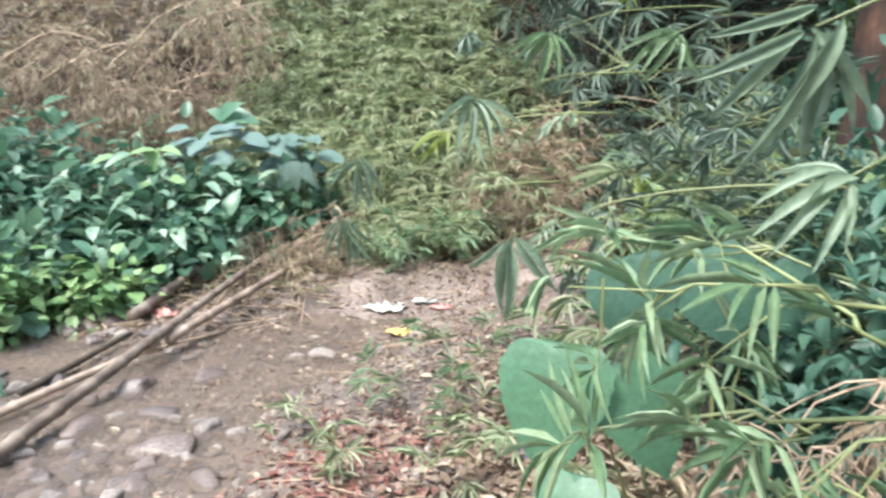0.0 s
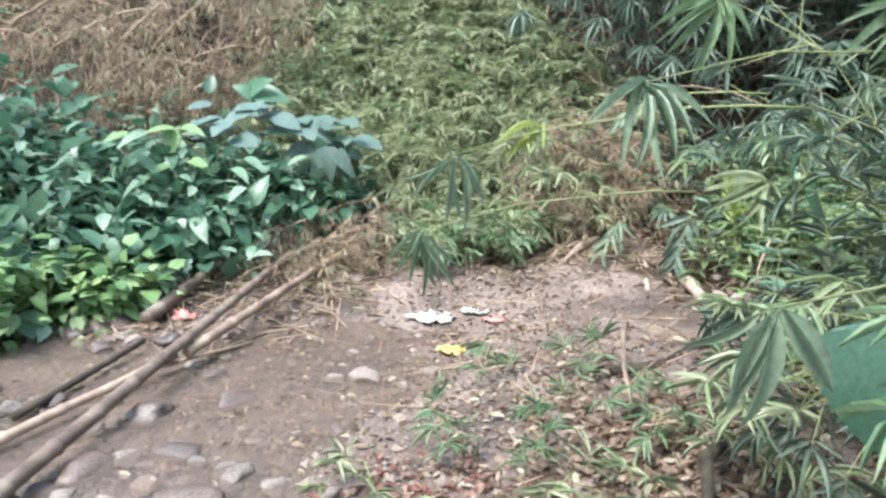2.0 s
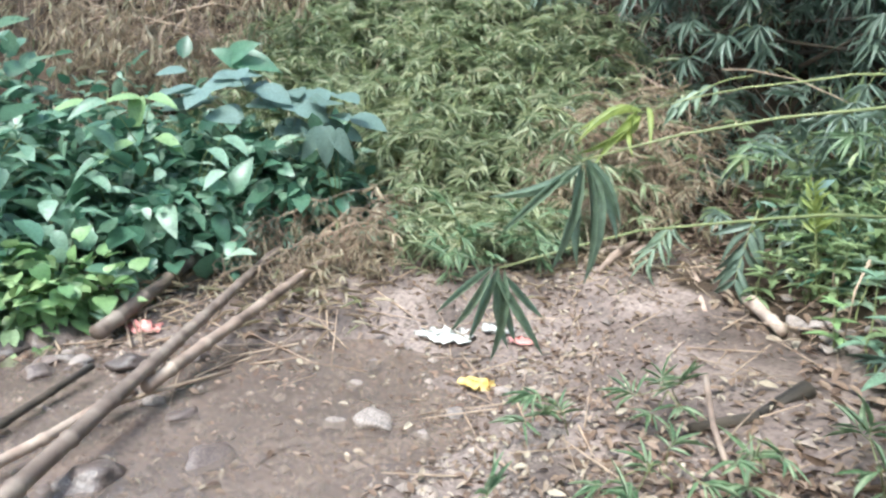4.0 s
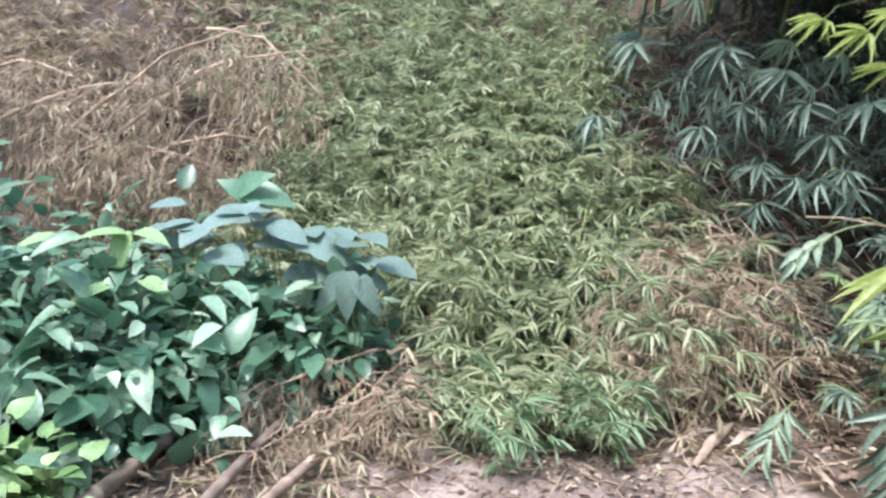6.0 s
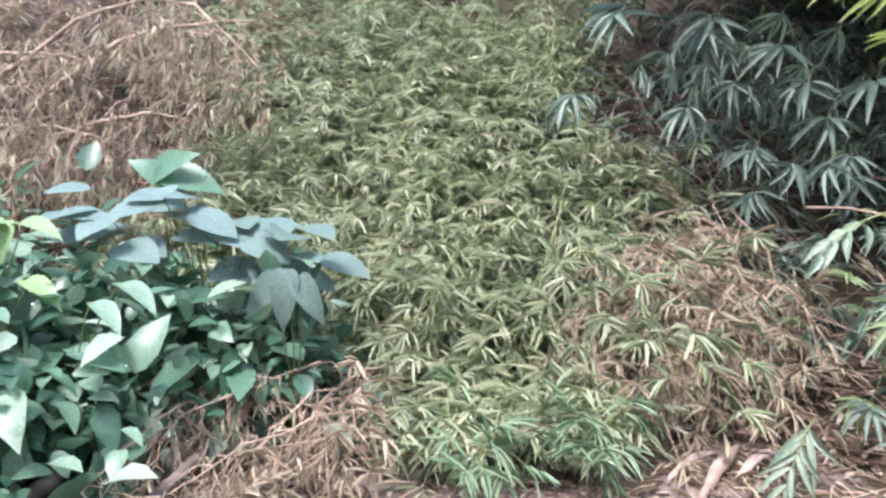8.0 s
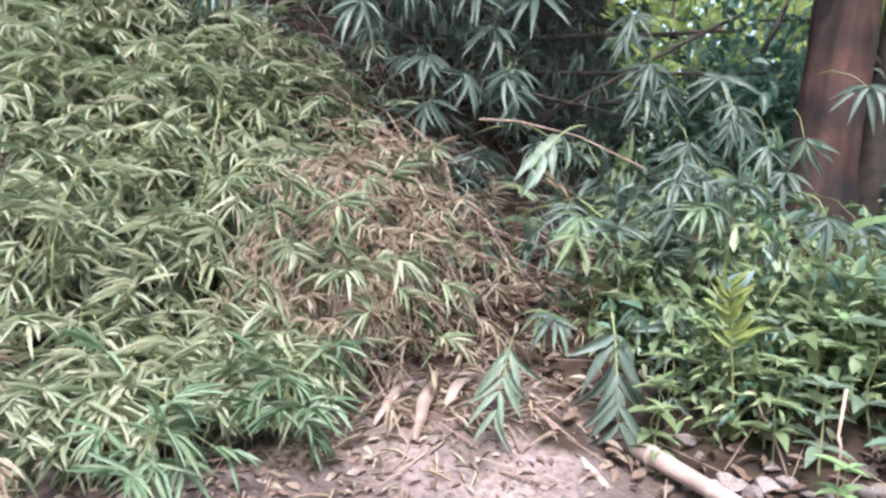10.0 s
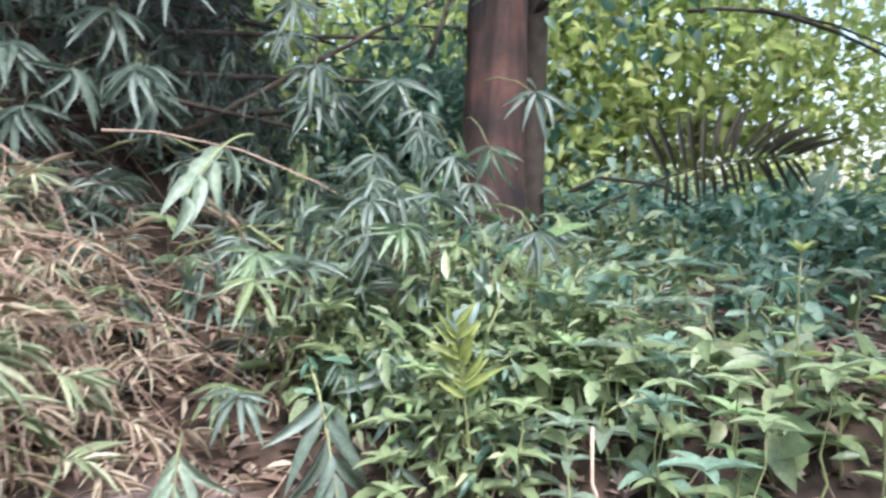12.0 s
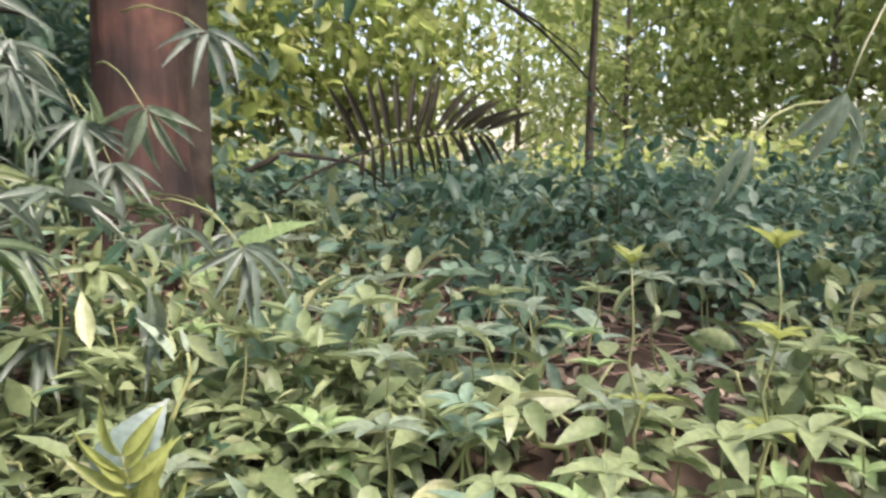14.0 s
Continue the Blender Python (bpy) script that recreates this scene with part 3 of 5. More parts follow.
# withered twigs hanging down the slope's east part
for a, b, arch, drop in (((1.45, 7.9, 1.75), (0.7, 7.35, 1.3), 0.12, 0.38), ((1.3, 7.7, 1.55), (0.45, 7.0, 1.05), 0.12, 0.36), ((1.1, 7.9, 1.6), (0.2, 7.1, 1.0), 0.15, 0.34), ((1.6, 7.6, 1.4), (0.9, 6.95, 1.0), 0.12, 0.38), ((1.3, 7.4, 1.2), (0.55, 6.75, 0.8), 0.1, 0.3)):
    drooping_branch(a, b, arch, 64, "withered straw-coloured twigs hanging on the slope", drop, r=0.007)
for k in range(16):
    x, y = rng.uniform(-1.6, 1.2), rng.uniform(7.4, 9.2)
    if x < 1.4 - 0.45 * (y - 7.2):
        drooping_branch(hill_point(x, y + 0.4, 0.35), hill_point(x + rng.uniform(-0.6, 0.4), y - 0.3, 0.45), 0.12, 12, "thin dry twigs caught among the bamboo", 0.25, r=0.005)


# tall bamboo: an added canopy arching over the hollow, and stems along the crest
def tall_bamboo(x, y, tx, ty, top, leaf, fans=70, leaf_len=0.2):
    a = hill_point(x, y, -0.1)
    bamboo_branch(a, (tx, ty, top), 1.1, fans, "tall bamboo stem arching over the gully", leaf, CULM_GREEN, 0.03, leaf_len, 0.9, "tall bamboo", 0.25, "bamboo")


# crowns sit above the view, added to keep sun and sky off the hollow
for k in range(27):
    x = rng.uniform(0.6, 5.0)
    tall_bamboo(x + rng.uniform(0.2, 1.2), rng.uniform(10.8, 12.5), x, rng.uniform(6.7, 9.8), rng.uniform(4.7, 5.8), BAMBOO_DARK_SHADED, 90, 0.24)
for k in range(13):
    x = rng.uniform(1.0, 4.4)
    tall_bamboo(x + rng.uniform(0.4, 1.6), rng.uniform(9.5, 12.0), x, rng.uniform(6.0, 8.6), rng.uniform(4.2, 5.4), BAMBOO_DARK_SHADED, 150, 0.27)
for k in range(26):
    x = rng.uniform(-8, 3.5)
    y = rng.uniform(13, 15.5)
    tall_bamboo(x, y, x + rng.uniform(-1, 1), y - rng.uniform(0.5, 1.5), float(height(x, y)) + rng.uniform(1.8, 3.0), BAMBOO if x > -3 else BAMBOO_DARK_SHADED, 60, 0.22)

# ---- plants with leaves that can be told apart ----
def stem_part(name, points, r0, r1, mat, parent, label="", sides=6):
    P = np.asarray(points, float)
    return piece(name, *tube(P, np.linspace(r0, r1, len(P)), sides), mat, parent, label)


def leaf_part(shape, p, a, n, length, width, mat, parent, label=""):
    """One leaf as an object of its own."""
    return piece("leaf", *leaves([shape], np.array([p], float), np.array([a], float), np.array([n], float), length, width), mat, parent, label)


HEART_ROWS = [(0, 0.05), (-0.13, 0.16), (-0.15, 0.27), (-0.12, 0.37)]
for k in range(18):
    f = k / 18
    wide = 0.43 + 0.55 * f if f < 0.12 else 0.5 * (1 - ((f - 0.12) / 0.88) ** 1.9) ** 0.9
    HEART_ROWS.append((-0.05 + 1.03 * f, wide * (1 + 0.025 * (-1) ** k)))
HEART_ROWS.append((1.04, 0))
WIDE_HEART = blade(HEART_ROWS, 0.16, 0.28, 0.0, 0.008)
OVATE_FINE = blade([(0, 0), (0.06, 0.2), (0.16, 0.38), (0.32, 0.49), (0.5, 0.48), (0.68, 0.37), (0.84, 0.2), (1, 0)], 0.24, 0.3)
PLATE = blade([(0, 0), (0.06, 0.24), (0.16, 0.4), (0.32, 0.5), (0.5, 0.48), (0.68, 0.38), (0.84, 0.22), (1, 0)], 0.09, 0.2)
FINE_LANCE = blade([(0, 0), (0.08, 0.22), (0.2, 0.42), (0.38, 0.5), (0.6, 0.42), (0.8, 0.24), (1, 0)], 0.25, 0.3)


def fan(center, stem_from, n, length, label, mat=BAMBOO_DARK_SHADED, width=0.15, spread=1.0, aim=(0, 0, -1), face=(0, -1, 0.4), name="bamboo_twig", group="hanging bamboo twigs"):
    """A bamboo twig that ends in a hanging hand of long leaves."""
    c = np.array(center, float)
    ob = root(name, *stem_from, label, "bamboo twig", group)
    stem_part("stem", bend(stem_from, c, -0.05, 7, 0.02, n), 0.005, 0.002, CULM_GREEN, ob)
    aim, face = unit(aim), unit(face)
    side = unit(np.cross(aim, face))
    for k in range(n):
        f = (k + 0.5) / n * 2 - 1
        a = aim * math.cos(f * 1.25 * spread) + side * math.sin(f * 1.25 * spread) + rng.normal(size=3) * 0.12
        l = length * (1.05 - 0.35 * abs(f)) * rng.uniform(0.85, 1.1)
        leaf_part(FINE_LANCE, c + rng.normal(size=3) * 0.008, a, face + rng.normal(size=3) * 0.3, l, l * width * rng.uniform(0.85, 1.15), mat, ob)
    return ob


def pinnate(base, tip, sag, n, length, label, mat, width=0.18, category="frond", name="frond", lift=0.0, wood=CULM_GREEN, group="", angle=0.75, face=(0, -0.4, 1), start=0.25):
    """A frond: leaflets in two rows along a bent midrib."""
    P = bend(base, tip, sag, 9)
    ob = root(name, *base, label, category, group)
    stem_part("midrib", P, 0.006, 0.002, wood, ob)
    for k in range(n):
        f = start + (1 - start) * k / (n - 1)
        q = f * 8
        i = min(int(q), 7)
        c = P[i] + (P[i + 1] - P[i]) * (q - i)
        ax = unit(P[i + 1] - P[i])
        sd = unit(np.cross(ax, face))
        for sgn in (-1, 1):
            a = ax * (1 - angle + 0.5 * f) + sd * sgn * angle + np.array([0, 0, lift]) + rng.normal(size=3) * 0.2
            l = length * (1.0 - 0.45 * abs(f - 0.5)) * rng.uniform(0.85, 1.1)
            leaf_part(FINE_LANCE, c, a, np.array(face) + rng.normal(size=3) * 0.35, l * rng.uniform(0.8, 1.1), l * width, mat, ob)
    return ob


def seedling(x, y, h, tiers, size, label, mat, shape=FINE_LANCE, width=0.36, base=None, group="seedlings", name="seedling", category="seedling", lift=0.25):
    """A young plant: whorls of leaves up one stem."""
    z = float(height(x, y)) if base is None else base
    ob = root(name, x, y, z, label, category, group)
    top = np.array([x + rng.normal() * 0.03, y + rng.normal() * 0.03, z + h])
    P = bend((x, y, z - 0.03), top, 0, 7, 0.04, int(h * 1000))
    stem_part("stem", P, 0.006, 0.002, CULM_GREEN, ob)
    for k in range(tiers):
        f = 0.35 + 0.65 * k / max(1, tiers - 1)
        c = np.array([np.interp(f * 6, np.arange(7), P[:, i]) for i in range(3)])
        m = 4 if k < tiers - 1 else 5
        turn = rng.uniform(0, 6.28)
        for q in range(m):
            a = np.array([math.cos(turn + q * 6.283 / m), math.sin(turn + q * 6.283 / m), lift * f * 2 + rng.normal() * 0.12])
            l = size * rng.uniform(0.75, 1.15) * (1.1 - 0.35 * f)
            leaf_part(shape, c, a, (0, 0, 1), l, l * width * rng.uniform(0.85, 1.15), mat, ob)
    return ob


# ---- the broadleaf thicket on the west bank ----
for x, y, w, h, n in ((-3.6, 5.6, 0.6, 0.65, 1100), (-3.9, 6.2, 0.8, 1.0, 1200), (-3.0, 6.6, 0.75, 0.85, 1300), (-2.4, 7.0, 0.7, 1.0, 1500), (-1.75, 7.1, 0.5, 0.85, 1200), (-3.4, 7.3, 0.9, 1.1, 1200), (-4.6, 6.6, 1.0, 1.2, 1000), (-4.4, 5.2, 0.7, 0.8, 800), (-2.6, 7.7, 0.8, 0.9, 900), (-5.4, 5.6, 1.0, 1.2, 800)):
    shrub(x, y, w, w, h, int(n * 0.8), "dense dark green broadleaf shrub on the stream bank", BROAD, 0.135, group="bank thicket", flat=0.8, mixed_size=0.9)
for x, y, w, h, n in ((-3.2, 5.3, 0.4, 0.5, 480), (-3.5, 4.9, 0.45, 0.62, 560), (-3.95, 4.5, 0.5, 0.7, 480), (-2.9, 5.5, 0.36, 0.42, 460)):
    shrub(x, y, w, w, h, n, "bright yellow-green creeping vine with broad leaves", VINE, 0.11, HEART, "bank vines", "vine", "vine", flat=0.8)


def big_leaf_plant(x, y, items, label, mat, shape=WIDE_HEART, width=0.95, group="", name="broadleaf_plant", category="broadleaf plant", wood=CULM_GREEN):
    """Long stalks from one root, each with one large leaf. items: place of the leaf's base, way it points, way it faces, length."""
    z = float(height(x, y))
    ob = root(name, x, y, z, label, category, group)
    for k, (c, a, n, l) in enumerate(items):
        stalk = stem_part("stalk", bend((x, y, z - 0.02), c, -0.12, 7, 0.02, k), 0.006, 0.003, wood, ob)
        leaf_part(shape, c, a, n, l, l * width, mat, stalk)
    return ob


for x, y, w, h in ((-3.5, 5.7, 0.6, 0.72), (-3.0, 6.5, 0.7, 0.95), (-2.4, 6.9, 0.65, 1.08), (-1.85, 7.05, 0.45, 0.9), (-3.9, 6.3, 0.8, 1.05)):
    shrub(x, y, w, w, h, 80, "pale green climber grown through the thicket", VINE_PALE, 0.15, OVATE, "thicket climbers", "climber", "climber", flat=0.85)
for k in range(18):
    x, y = rng.uniform(-9, -4.9), rng.uniform(4.5, 7.6)
    shrub(x, y, 1.0, 1.0, rng.uniform(0.5, 0.9), 520, "dark green broadleaf shrub on the west slope", BROAD, 0.17, group="west slope shrubs", flat=0.75)
for x, y, h in ((-3.25, 5.25, 0.72), (-3.6, 5.0, 0.85), (-3.0, 5.7, 0.75)):
    shrub(x, y, 0.4, 0.4, h, 70, "pale broad-leaved climber at the thicket's foot", VINE_PALE, 0.19, OVATE, "thicket climbers", "climber", "climber", flat=0.85)
# pale waxy leaves and a green one standing over the thicket
pale = []
for k in range(34):
    f = (k * 0.618) % 1
    lower = (k % 4) * 0.1
    c = (-2.68 + 1.36 * f + rng.normal() * 0.05, 7.15 - 0.1 * (k % 3) + rng.normal() * 0.06, 1.44 + 0.17 * math.sin(0.5 + f * 2.6) - lower + rng.normal() * 0.03)
    pale.append((c, (1.6 * (f - 0.5) + rng.normal() * 0.7, -0.6, -0.06 + rng.normal() * 0.1), (0.5 * (f - 0.5), -0.5, 0.85), rng.uniform(0.22, 0.36)))
big_leaf_plant(-2.0, 7.75, pale, "plant with large pale bluish waxy leaves above the thicket", SILVER, PLATE, width=0.72, group="large-leaved plants")
big_leaf_plant(-2.2, 7.6, [((-2.24, 7.1, 1.68), (-0.6, -0.2, 0.35), (0.1, -0.8, 0.5), 0.22), ((-2.2, 7.1, 1.7), (0.8, -0.2, -0.05), (0.1, -0.7, 0.6), 0.3), ((-2.28, 7.1, 1.72), (0.5, -0.3, 0.35), (-0.1, -0.8, 0.5), 0.26)],
               "plant with upright glossy green leaves", BIGLEAF, width=0.75, group="large-leaved plants")
tiers = []
for k in range(9):
    x, f = rng.uniform(-3.6, -2.0), rng.random() ** 0.6
    y = 6.45 + 0.25 * abs(x + 2.2) * 0.3 + rng.normal() * 0.1 - 0.25 * (1 - f)
    tiers.append(((x, y - 0.25, 0.75 + 0.6 * f), (rng.normal() * 0.9, -0.6, -0.15 + rng.normal() * 0.15), (rng.normal() * 0.15, -0.35, 0.9), rng.uniform(0.18, 0.28)))
big_leaf_plant(-2.6, 6.9, tiers, "plant with broad pale green leaves spread in tiers", VINE_PALE, OVATE_FINE, width=0.42, group="large-leaved plants")
big_leaf_plant(-1.35, 6.9, [((-1.44, 6.55, 1.22), (0.05, -0.2, -1), (0, -1, 0.2), 0.27), ((-1.5, 6.6, 1.2), (-0.5, -0.2, -0.8), (0, -1, 0.2), 0.24), ((-1.36, 6.55, 1.2), (0.5, -0.2, -0.7), (0, -1, 0.2), 0.24)],
               "drooping pale grey-green leaf at the thicket's edge", SILVER, width=0.55, group="large-leaved plants")
big_leaf_plant(-3.0, 6.75, [((-2.85, 6.6, 1.36), (-0.6, -0.5, 0.0), (0, -0.4, 0.9), 0.24), ((-2.75, 6.65, 1.37), (0.7, -0.4, 0.0), (0, -0.4, 0.9), 0.26), ((-2.83, 6.62, 1.34), (0.0, -0.4, -0.9), (0, -1, 0.3), 0.26), ((-2.6, 6.45, 1.1), (0.8, -0.5, -0.2), (0, -0.4, 0.9), 0.24), ((-2.8, 6.35, 1.05), (-0.5, -0.7, -0.3), (0, -0.4, 0.9), 0.24), ((-3.2, 6.5, 1.3), (-0.7, -0.5, -0.2), (0, -0.4, 0.9), 0.24)],
               "pale yellow-green leaves on a tall stalk in the thicket", VINE, width=0.5, group="large-leaved plants")

# vine leaves beside the path
vine_at = [((a - 0.07, b, c), d) for (a, b, c), d in [((-1.02, 1.12, 1.32), (0.3, -0.2, -0.3)), ((-0.86, 1.2, 1.13), (0.6, 0.1, -0.4)), ((-0.98, 1.0, 1.06), (0.4, -0.4, -0.5)), ((-0.8, 1.02, 1.16), (0.3, -0.2, -0.8)), ((-1.0, 1.25, 1.2), (0.7, 0, -0.2)), ((-0.9, 1.0, 0.98), (0.6, -0.2, -0.3)), ((-1.12, 1.2, 1.46), (0.7, -0.3, 0.0)), ((-1.08, 1.1, 1.58), (0.8, 0.0, -0.1)), ((-1.15, 1.3, 1.52), (0.6, 0.3, -0.3)), ((-1.1, 0.95, 1.22), (0.3, -0.5, -0.3)), ((-0.87, 1.1, 1.56), (-0.3, -0.3, -0.2)), ((-0.85, 1.12, 1.48), (0.0, -0.3, -0.6)), ((-0.84, 1.05, 1.4), (-0.4, -0.3, -0.3)), ((-1.2, 1.4, 1.62), (0.7, -0.2, -0.1)), ((-1.25, 1.3, 1.4), (0.6, 0.2, -0.3)), ((-1.0, 1.1, 0.9), (0.6, -0.1, -0.4)), ((-0.85, 0.95, 0.86), (0.5, -0.3, -0.3)), ((-0.92, 0.9, 0.9), (0.5, -0.3, -0.2)), ((-1.05, 1.15, 0.95), (0.5, 0.2, -0.5)), ((-1.2, 1.0, 0.85), (0.5, -0.4, -0.4)), ((-1.0, 0.85, 0.8), (0.5, -0.4, -0.2)), ((-1.2, 1.35, 1.05), (0.5, 0.3, -0.5))]]
big_leaf_plant(-1.25, 1.15, [(c, a, (0.2 + 0.2 * (k % 3), -0.5, 0.7), 0.105 + 0.012 * (k % 3)) for k, (c, a) in enumerate(vine_at)], "climbing vine with round pale green leaves beside the path", VINE_PALE, width=0.95, group="vines by the path", name="vine", category="vine")

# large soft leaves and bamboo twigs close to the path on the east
big_leaf_plant(0.95, 2.2, [((0.6, 2.15, 1.1), (0.25, -0.3, -0.9), (-0.2, -0.9, 0.5), 0.3), ((0.85, 2.15, 1.12), (0.35, -0.3, -0.8), (-0.2, -0.9, 0.5), 0.3), ((1.1, 2.2, 1.06), (0.5, -0.3, -0.7), (-0.3, -0.8, 0.5), 0.26)], "plant with very large soft green leaves, coloured dark for shade", SHADED_LEAF, width=1.0, group="large leaves by the path")
big_leaf_plant(0.6, 1.65, [((0.26, 1.45, 1.04), (-0.15, -0.35, -0.85), (-0.2, -0.85, 0.6), 0.27), ((0.42, 1.45, 1.0), (0.35, -0.4, -0.8), (-0.1, -0.85, 0.6), 0.24), ((0.3, 1.35, 0.78), (-0.25, -0.5, -0.6), (-0.2, -0.7, 0.8), 0.2)], "plant with broad soft green leaves leaning out", BIGLEAF, width=0.95, group="large leaves by the path")

fan((0.18, 1.77, 1.27), (0.95, 1.55, 1.42), 6, 0.24, "bamboo twig with long drooping grey-green leaves", PALE_BAMBOO, 0.13, 0.7, face=(-0.3, -1, 0.3))
fan((0.11, 2.41, 1.66), (1.2, 2.7, 1.78), 9, 0.24, "bamboo twig with a pale hand of leaves", PALE_BAMBOO, 0.12, 1.1, (-0.1, -0.5, -0.6), (0, -0.5, 0.8))
fan((-0.46, 3.14, 1.14), (0.6, 3.35, 1.3), 8, 0.27, "bamboo twig with long green drooping leaves", PALE_BAMBOO, 0.09, 0.65)
fan((-0.36, 2.82, 1.44), (0.7, 2.75, 1.62), 7, 0.26, "bamboo twig with grey-green narrow leaves", PALE_BAMBOO, 0.085, 0.8)
fan((0.02, 3.75, 1.53), (1.0, 3.7, 1.7), 7, 0.24, "bamboo twig with fresh yellow-green leaves", YELLOW, 0.13, 0.9, (-0.7, -0.3, -0.3), (0, -0.5, 0.8))
fan((0.4, 0.75, 1.66), (0.95, 0.85, 1.72), 9, 0.15, "bamboo twig with grey-green leaves overhead", PALE_BAMBOO, 0.13, 0.9, (-0.25, -0.1, -0.9))
fan((0.6, 1.0, 1.48), (1.0, 1.2, 1.5), 6, 0.17, "bamboo twig with grey-green leaves", PALE_BAMBOO, 0.14, 0.9, (-0.8, -0.2, -0.4), (0, -0.5, 0.8))
fan((0.85, 2.55, 1.9), (1.5, 2.9, 2.0), 8, 0.24, "bamboo twig with fresh leaves", BAMBOO_FRESH, 0.13, 1.0, (-0.5, -0.2, -0.7))
fan((0.45, 2.9, 1.95), (1.3, 3.2, 2.1), 8, 0.25, "bamboo twig with fresh leaves", BAMBOO_FRESH, 0.12, 1.0, (-0.4, -0.2, -0.8))
fan((0.85, 3.3, 1.35), (1.6, 3.2, 1.3), 9, 0.26, "bamboo twig with green leaves", BAMBOO, 0.12, 1.0, (-0.7, -0.3, -0.4), (0, -0.6, 0.7))
fan((0.75, 2.75, 1.0), (1.5, 2.6, 0.8), 8, 0.24, "bamboo twig with green leaves", BAMBOO_FRESH, 0.12, 1.0, (-0.6, -0.3, -0.5), (0, -0.6, 0.7))
for x0, y0, z0, x1, y1, z1, n in ((0.95, 0.95, 1.16, 0.22, 1.15, 1.28, 7), (0.9, 1.15, 1.12, 0.35, 1.5, 1.36, 7), (0.9, 1.0, 1.1, 0.15, 1.0, 1.02, 6), (1.0, 1.0, 1.18, 0.5, 0.95, 0.92, 6)):
    bamboo_branch((x0, y0, z0), (x1, y1, z1), 0.06, n, "thin green bamboo twig reaching over the path", BAMBOO_FRESH, CULM_GREEN, 0.006, 0.14, 0.16, "twigs by the path")
for k in range(12):
    x, y = rng.uniform(1.0, 1.6), rng.uniform(2.3, 3.2)
    bamboo_branch((x + 0.5, y, float(height(x, y)) + 0.1), (x - rng.uniform(0.1, 0.5), y + rng.uniform(-0.5, 0.5), rng.uniform(0.7, 1.9)), 0.2, 22, "green bamboo branch leaning over the stream bed", BAMBOO_DARK_SHADED if k % 4 else BAMBOO, CULM_GREEN, 0.008, 0.14, 0.4, "bamboo by the bed")
# shrubs in the darkened leaf colour, which stands for deep shade
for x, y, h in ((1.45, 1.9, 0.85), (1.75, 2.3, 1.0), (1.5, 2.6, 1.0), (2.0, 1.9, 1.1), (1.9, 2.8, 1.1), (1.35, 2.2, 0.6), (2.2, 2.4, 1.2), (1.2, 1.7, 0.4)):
    shrub(x, y, 0.35, 0.35, h, 420, "leafy shrub beside the stream bed, leaf colour dimmed for shade", SHADED_LEAF, 0.12, OVATE, "dim shrubs", flat=0.5, slim=0.55)
for a, b in (((0.95, 1.5, 0.8), (0.75, 1.25, 0.75)), ((1.1, 1.4, 0.85), (0.9, 1.1, 0.8)), ((0.85, 1.75, 0.75), (0.6, 1.5, 0.7)), ((1.2, 1.7, 0.9), (1.0, 1.4, 0.85))):
    drooping_branch(a, b, 0.06, 12, "withered brown grass hanging beside the path", 0.3, DRY, TWIG, 0.005, 0.2, "dry grass by the path")
# bamboo sprigs on the bed
for x, y in ((-0.75, 3.1), (-0.35, 3.35), (0.0, 3.3), (0.2, 3.7), (-0.5, 2.7), (0.45, 4.3), (-0.1, 4.2), (0.35, 3.0), (0.55, 3.3), (0.1, 2.95), (0.7, 2.9), (0.3, 2.6), (0.85, 3.5), (0.0, 2.5), (0.6, 3.8), (0.75, 2.5), (0.45, 2.2)):
    z = float(height(x, y))
    bamboo_branch((x + 0.15, y + 0.1, z), (x, y, z + 0.22), 0.05, 5, "small green bamboo sprig growing from the gravel", BAMBOO_FRESH if y > 3.2 else BAMBOO, CULM_GREEN, 0.004, 0.13, 0.14, "sprigs on the bed")
for x, y in ((-0.4, 6.25), (0.1, 6.3), (-0.15, 6.5), (-0.75, 6.6), (0.3, 6.6), (-0.55, 6.75)):
    z = float(height(x, y))
    bamboo_branch((x + 0.1, y + 0.5, z + 0.1), (x, y, z + 0.25), 0.2, 16, "fresh green bamboo shoot at the foot of the slope", BAMBOO if y > 6.4 else BAMBOO_FRESH, CULM_GREEN, 0.005, 0.17, 0.25, "shoots at the slope's foot")

for k in range(16):
    x, y = rng.uniform(-1.0, 0.45), rng.uniform(6.55, 7.1)
    z = float(height(x, y))
    bamboo_branch((x + rng.uniform(-0.2, 0.3), y + 0.5, z + 0.35), (x, y, z + rng.uniform(0.12, 0.4)), 0.12, 11, "faded yellow-green bamboo branch at the foot of the slope", BAMBOO_PALE, CULM_GREEN, 0.006, 0.19, 0.3, "shoots at the slope's foot")

# single hanging hands in the hollow
fan((0.34, 8.45, 2.72), (0.7, 8.6, 3.3), 6, 0.34, "bamboo twig with a pale hanging hand of leaves", SILVER, 0.14, 0.7)
fan((0.62, 8.1, 3.32), (1.3, 8.5, 3.6), 6, 0.42, "bamboo twig with pale sideways leaves", SILVER, 0.12, 0.5, (-0.8, -0.2, -0.5))
fan((1.2, 7.9, 3.28), (1.9, 8.4, 3.4), 9, 0.36, "bamboo twig with pale sideways leaves", SILVER, 0.12, 0.8, (-0.6, -0.2, -0.6))
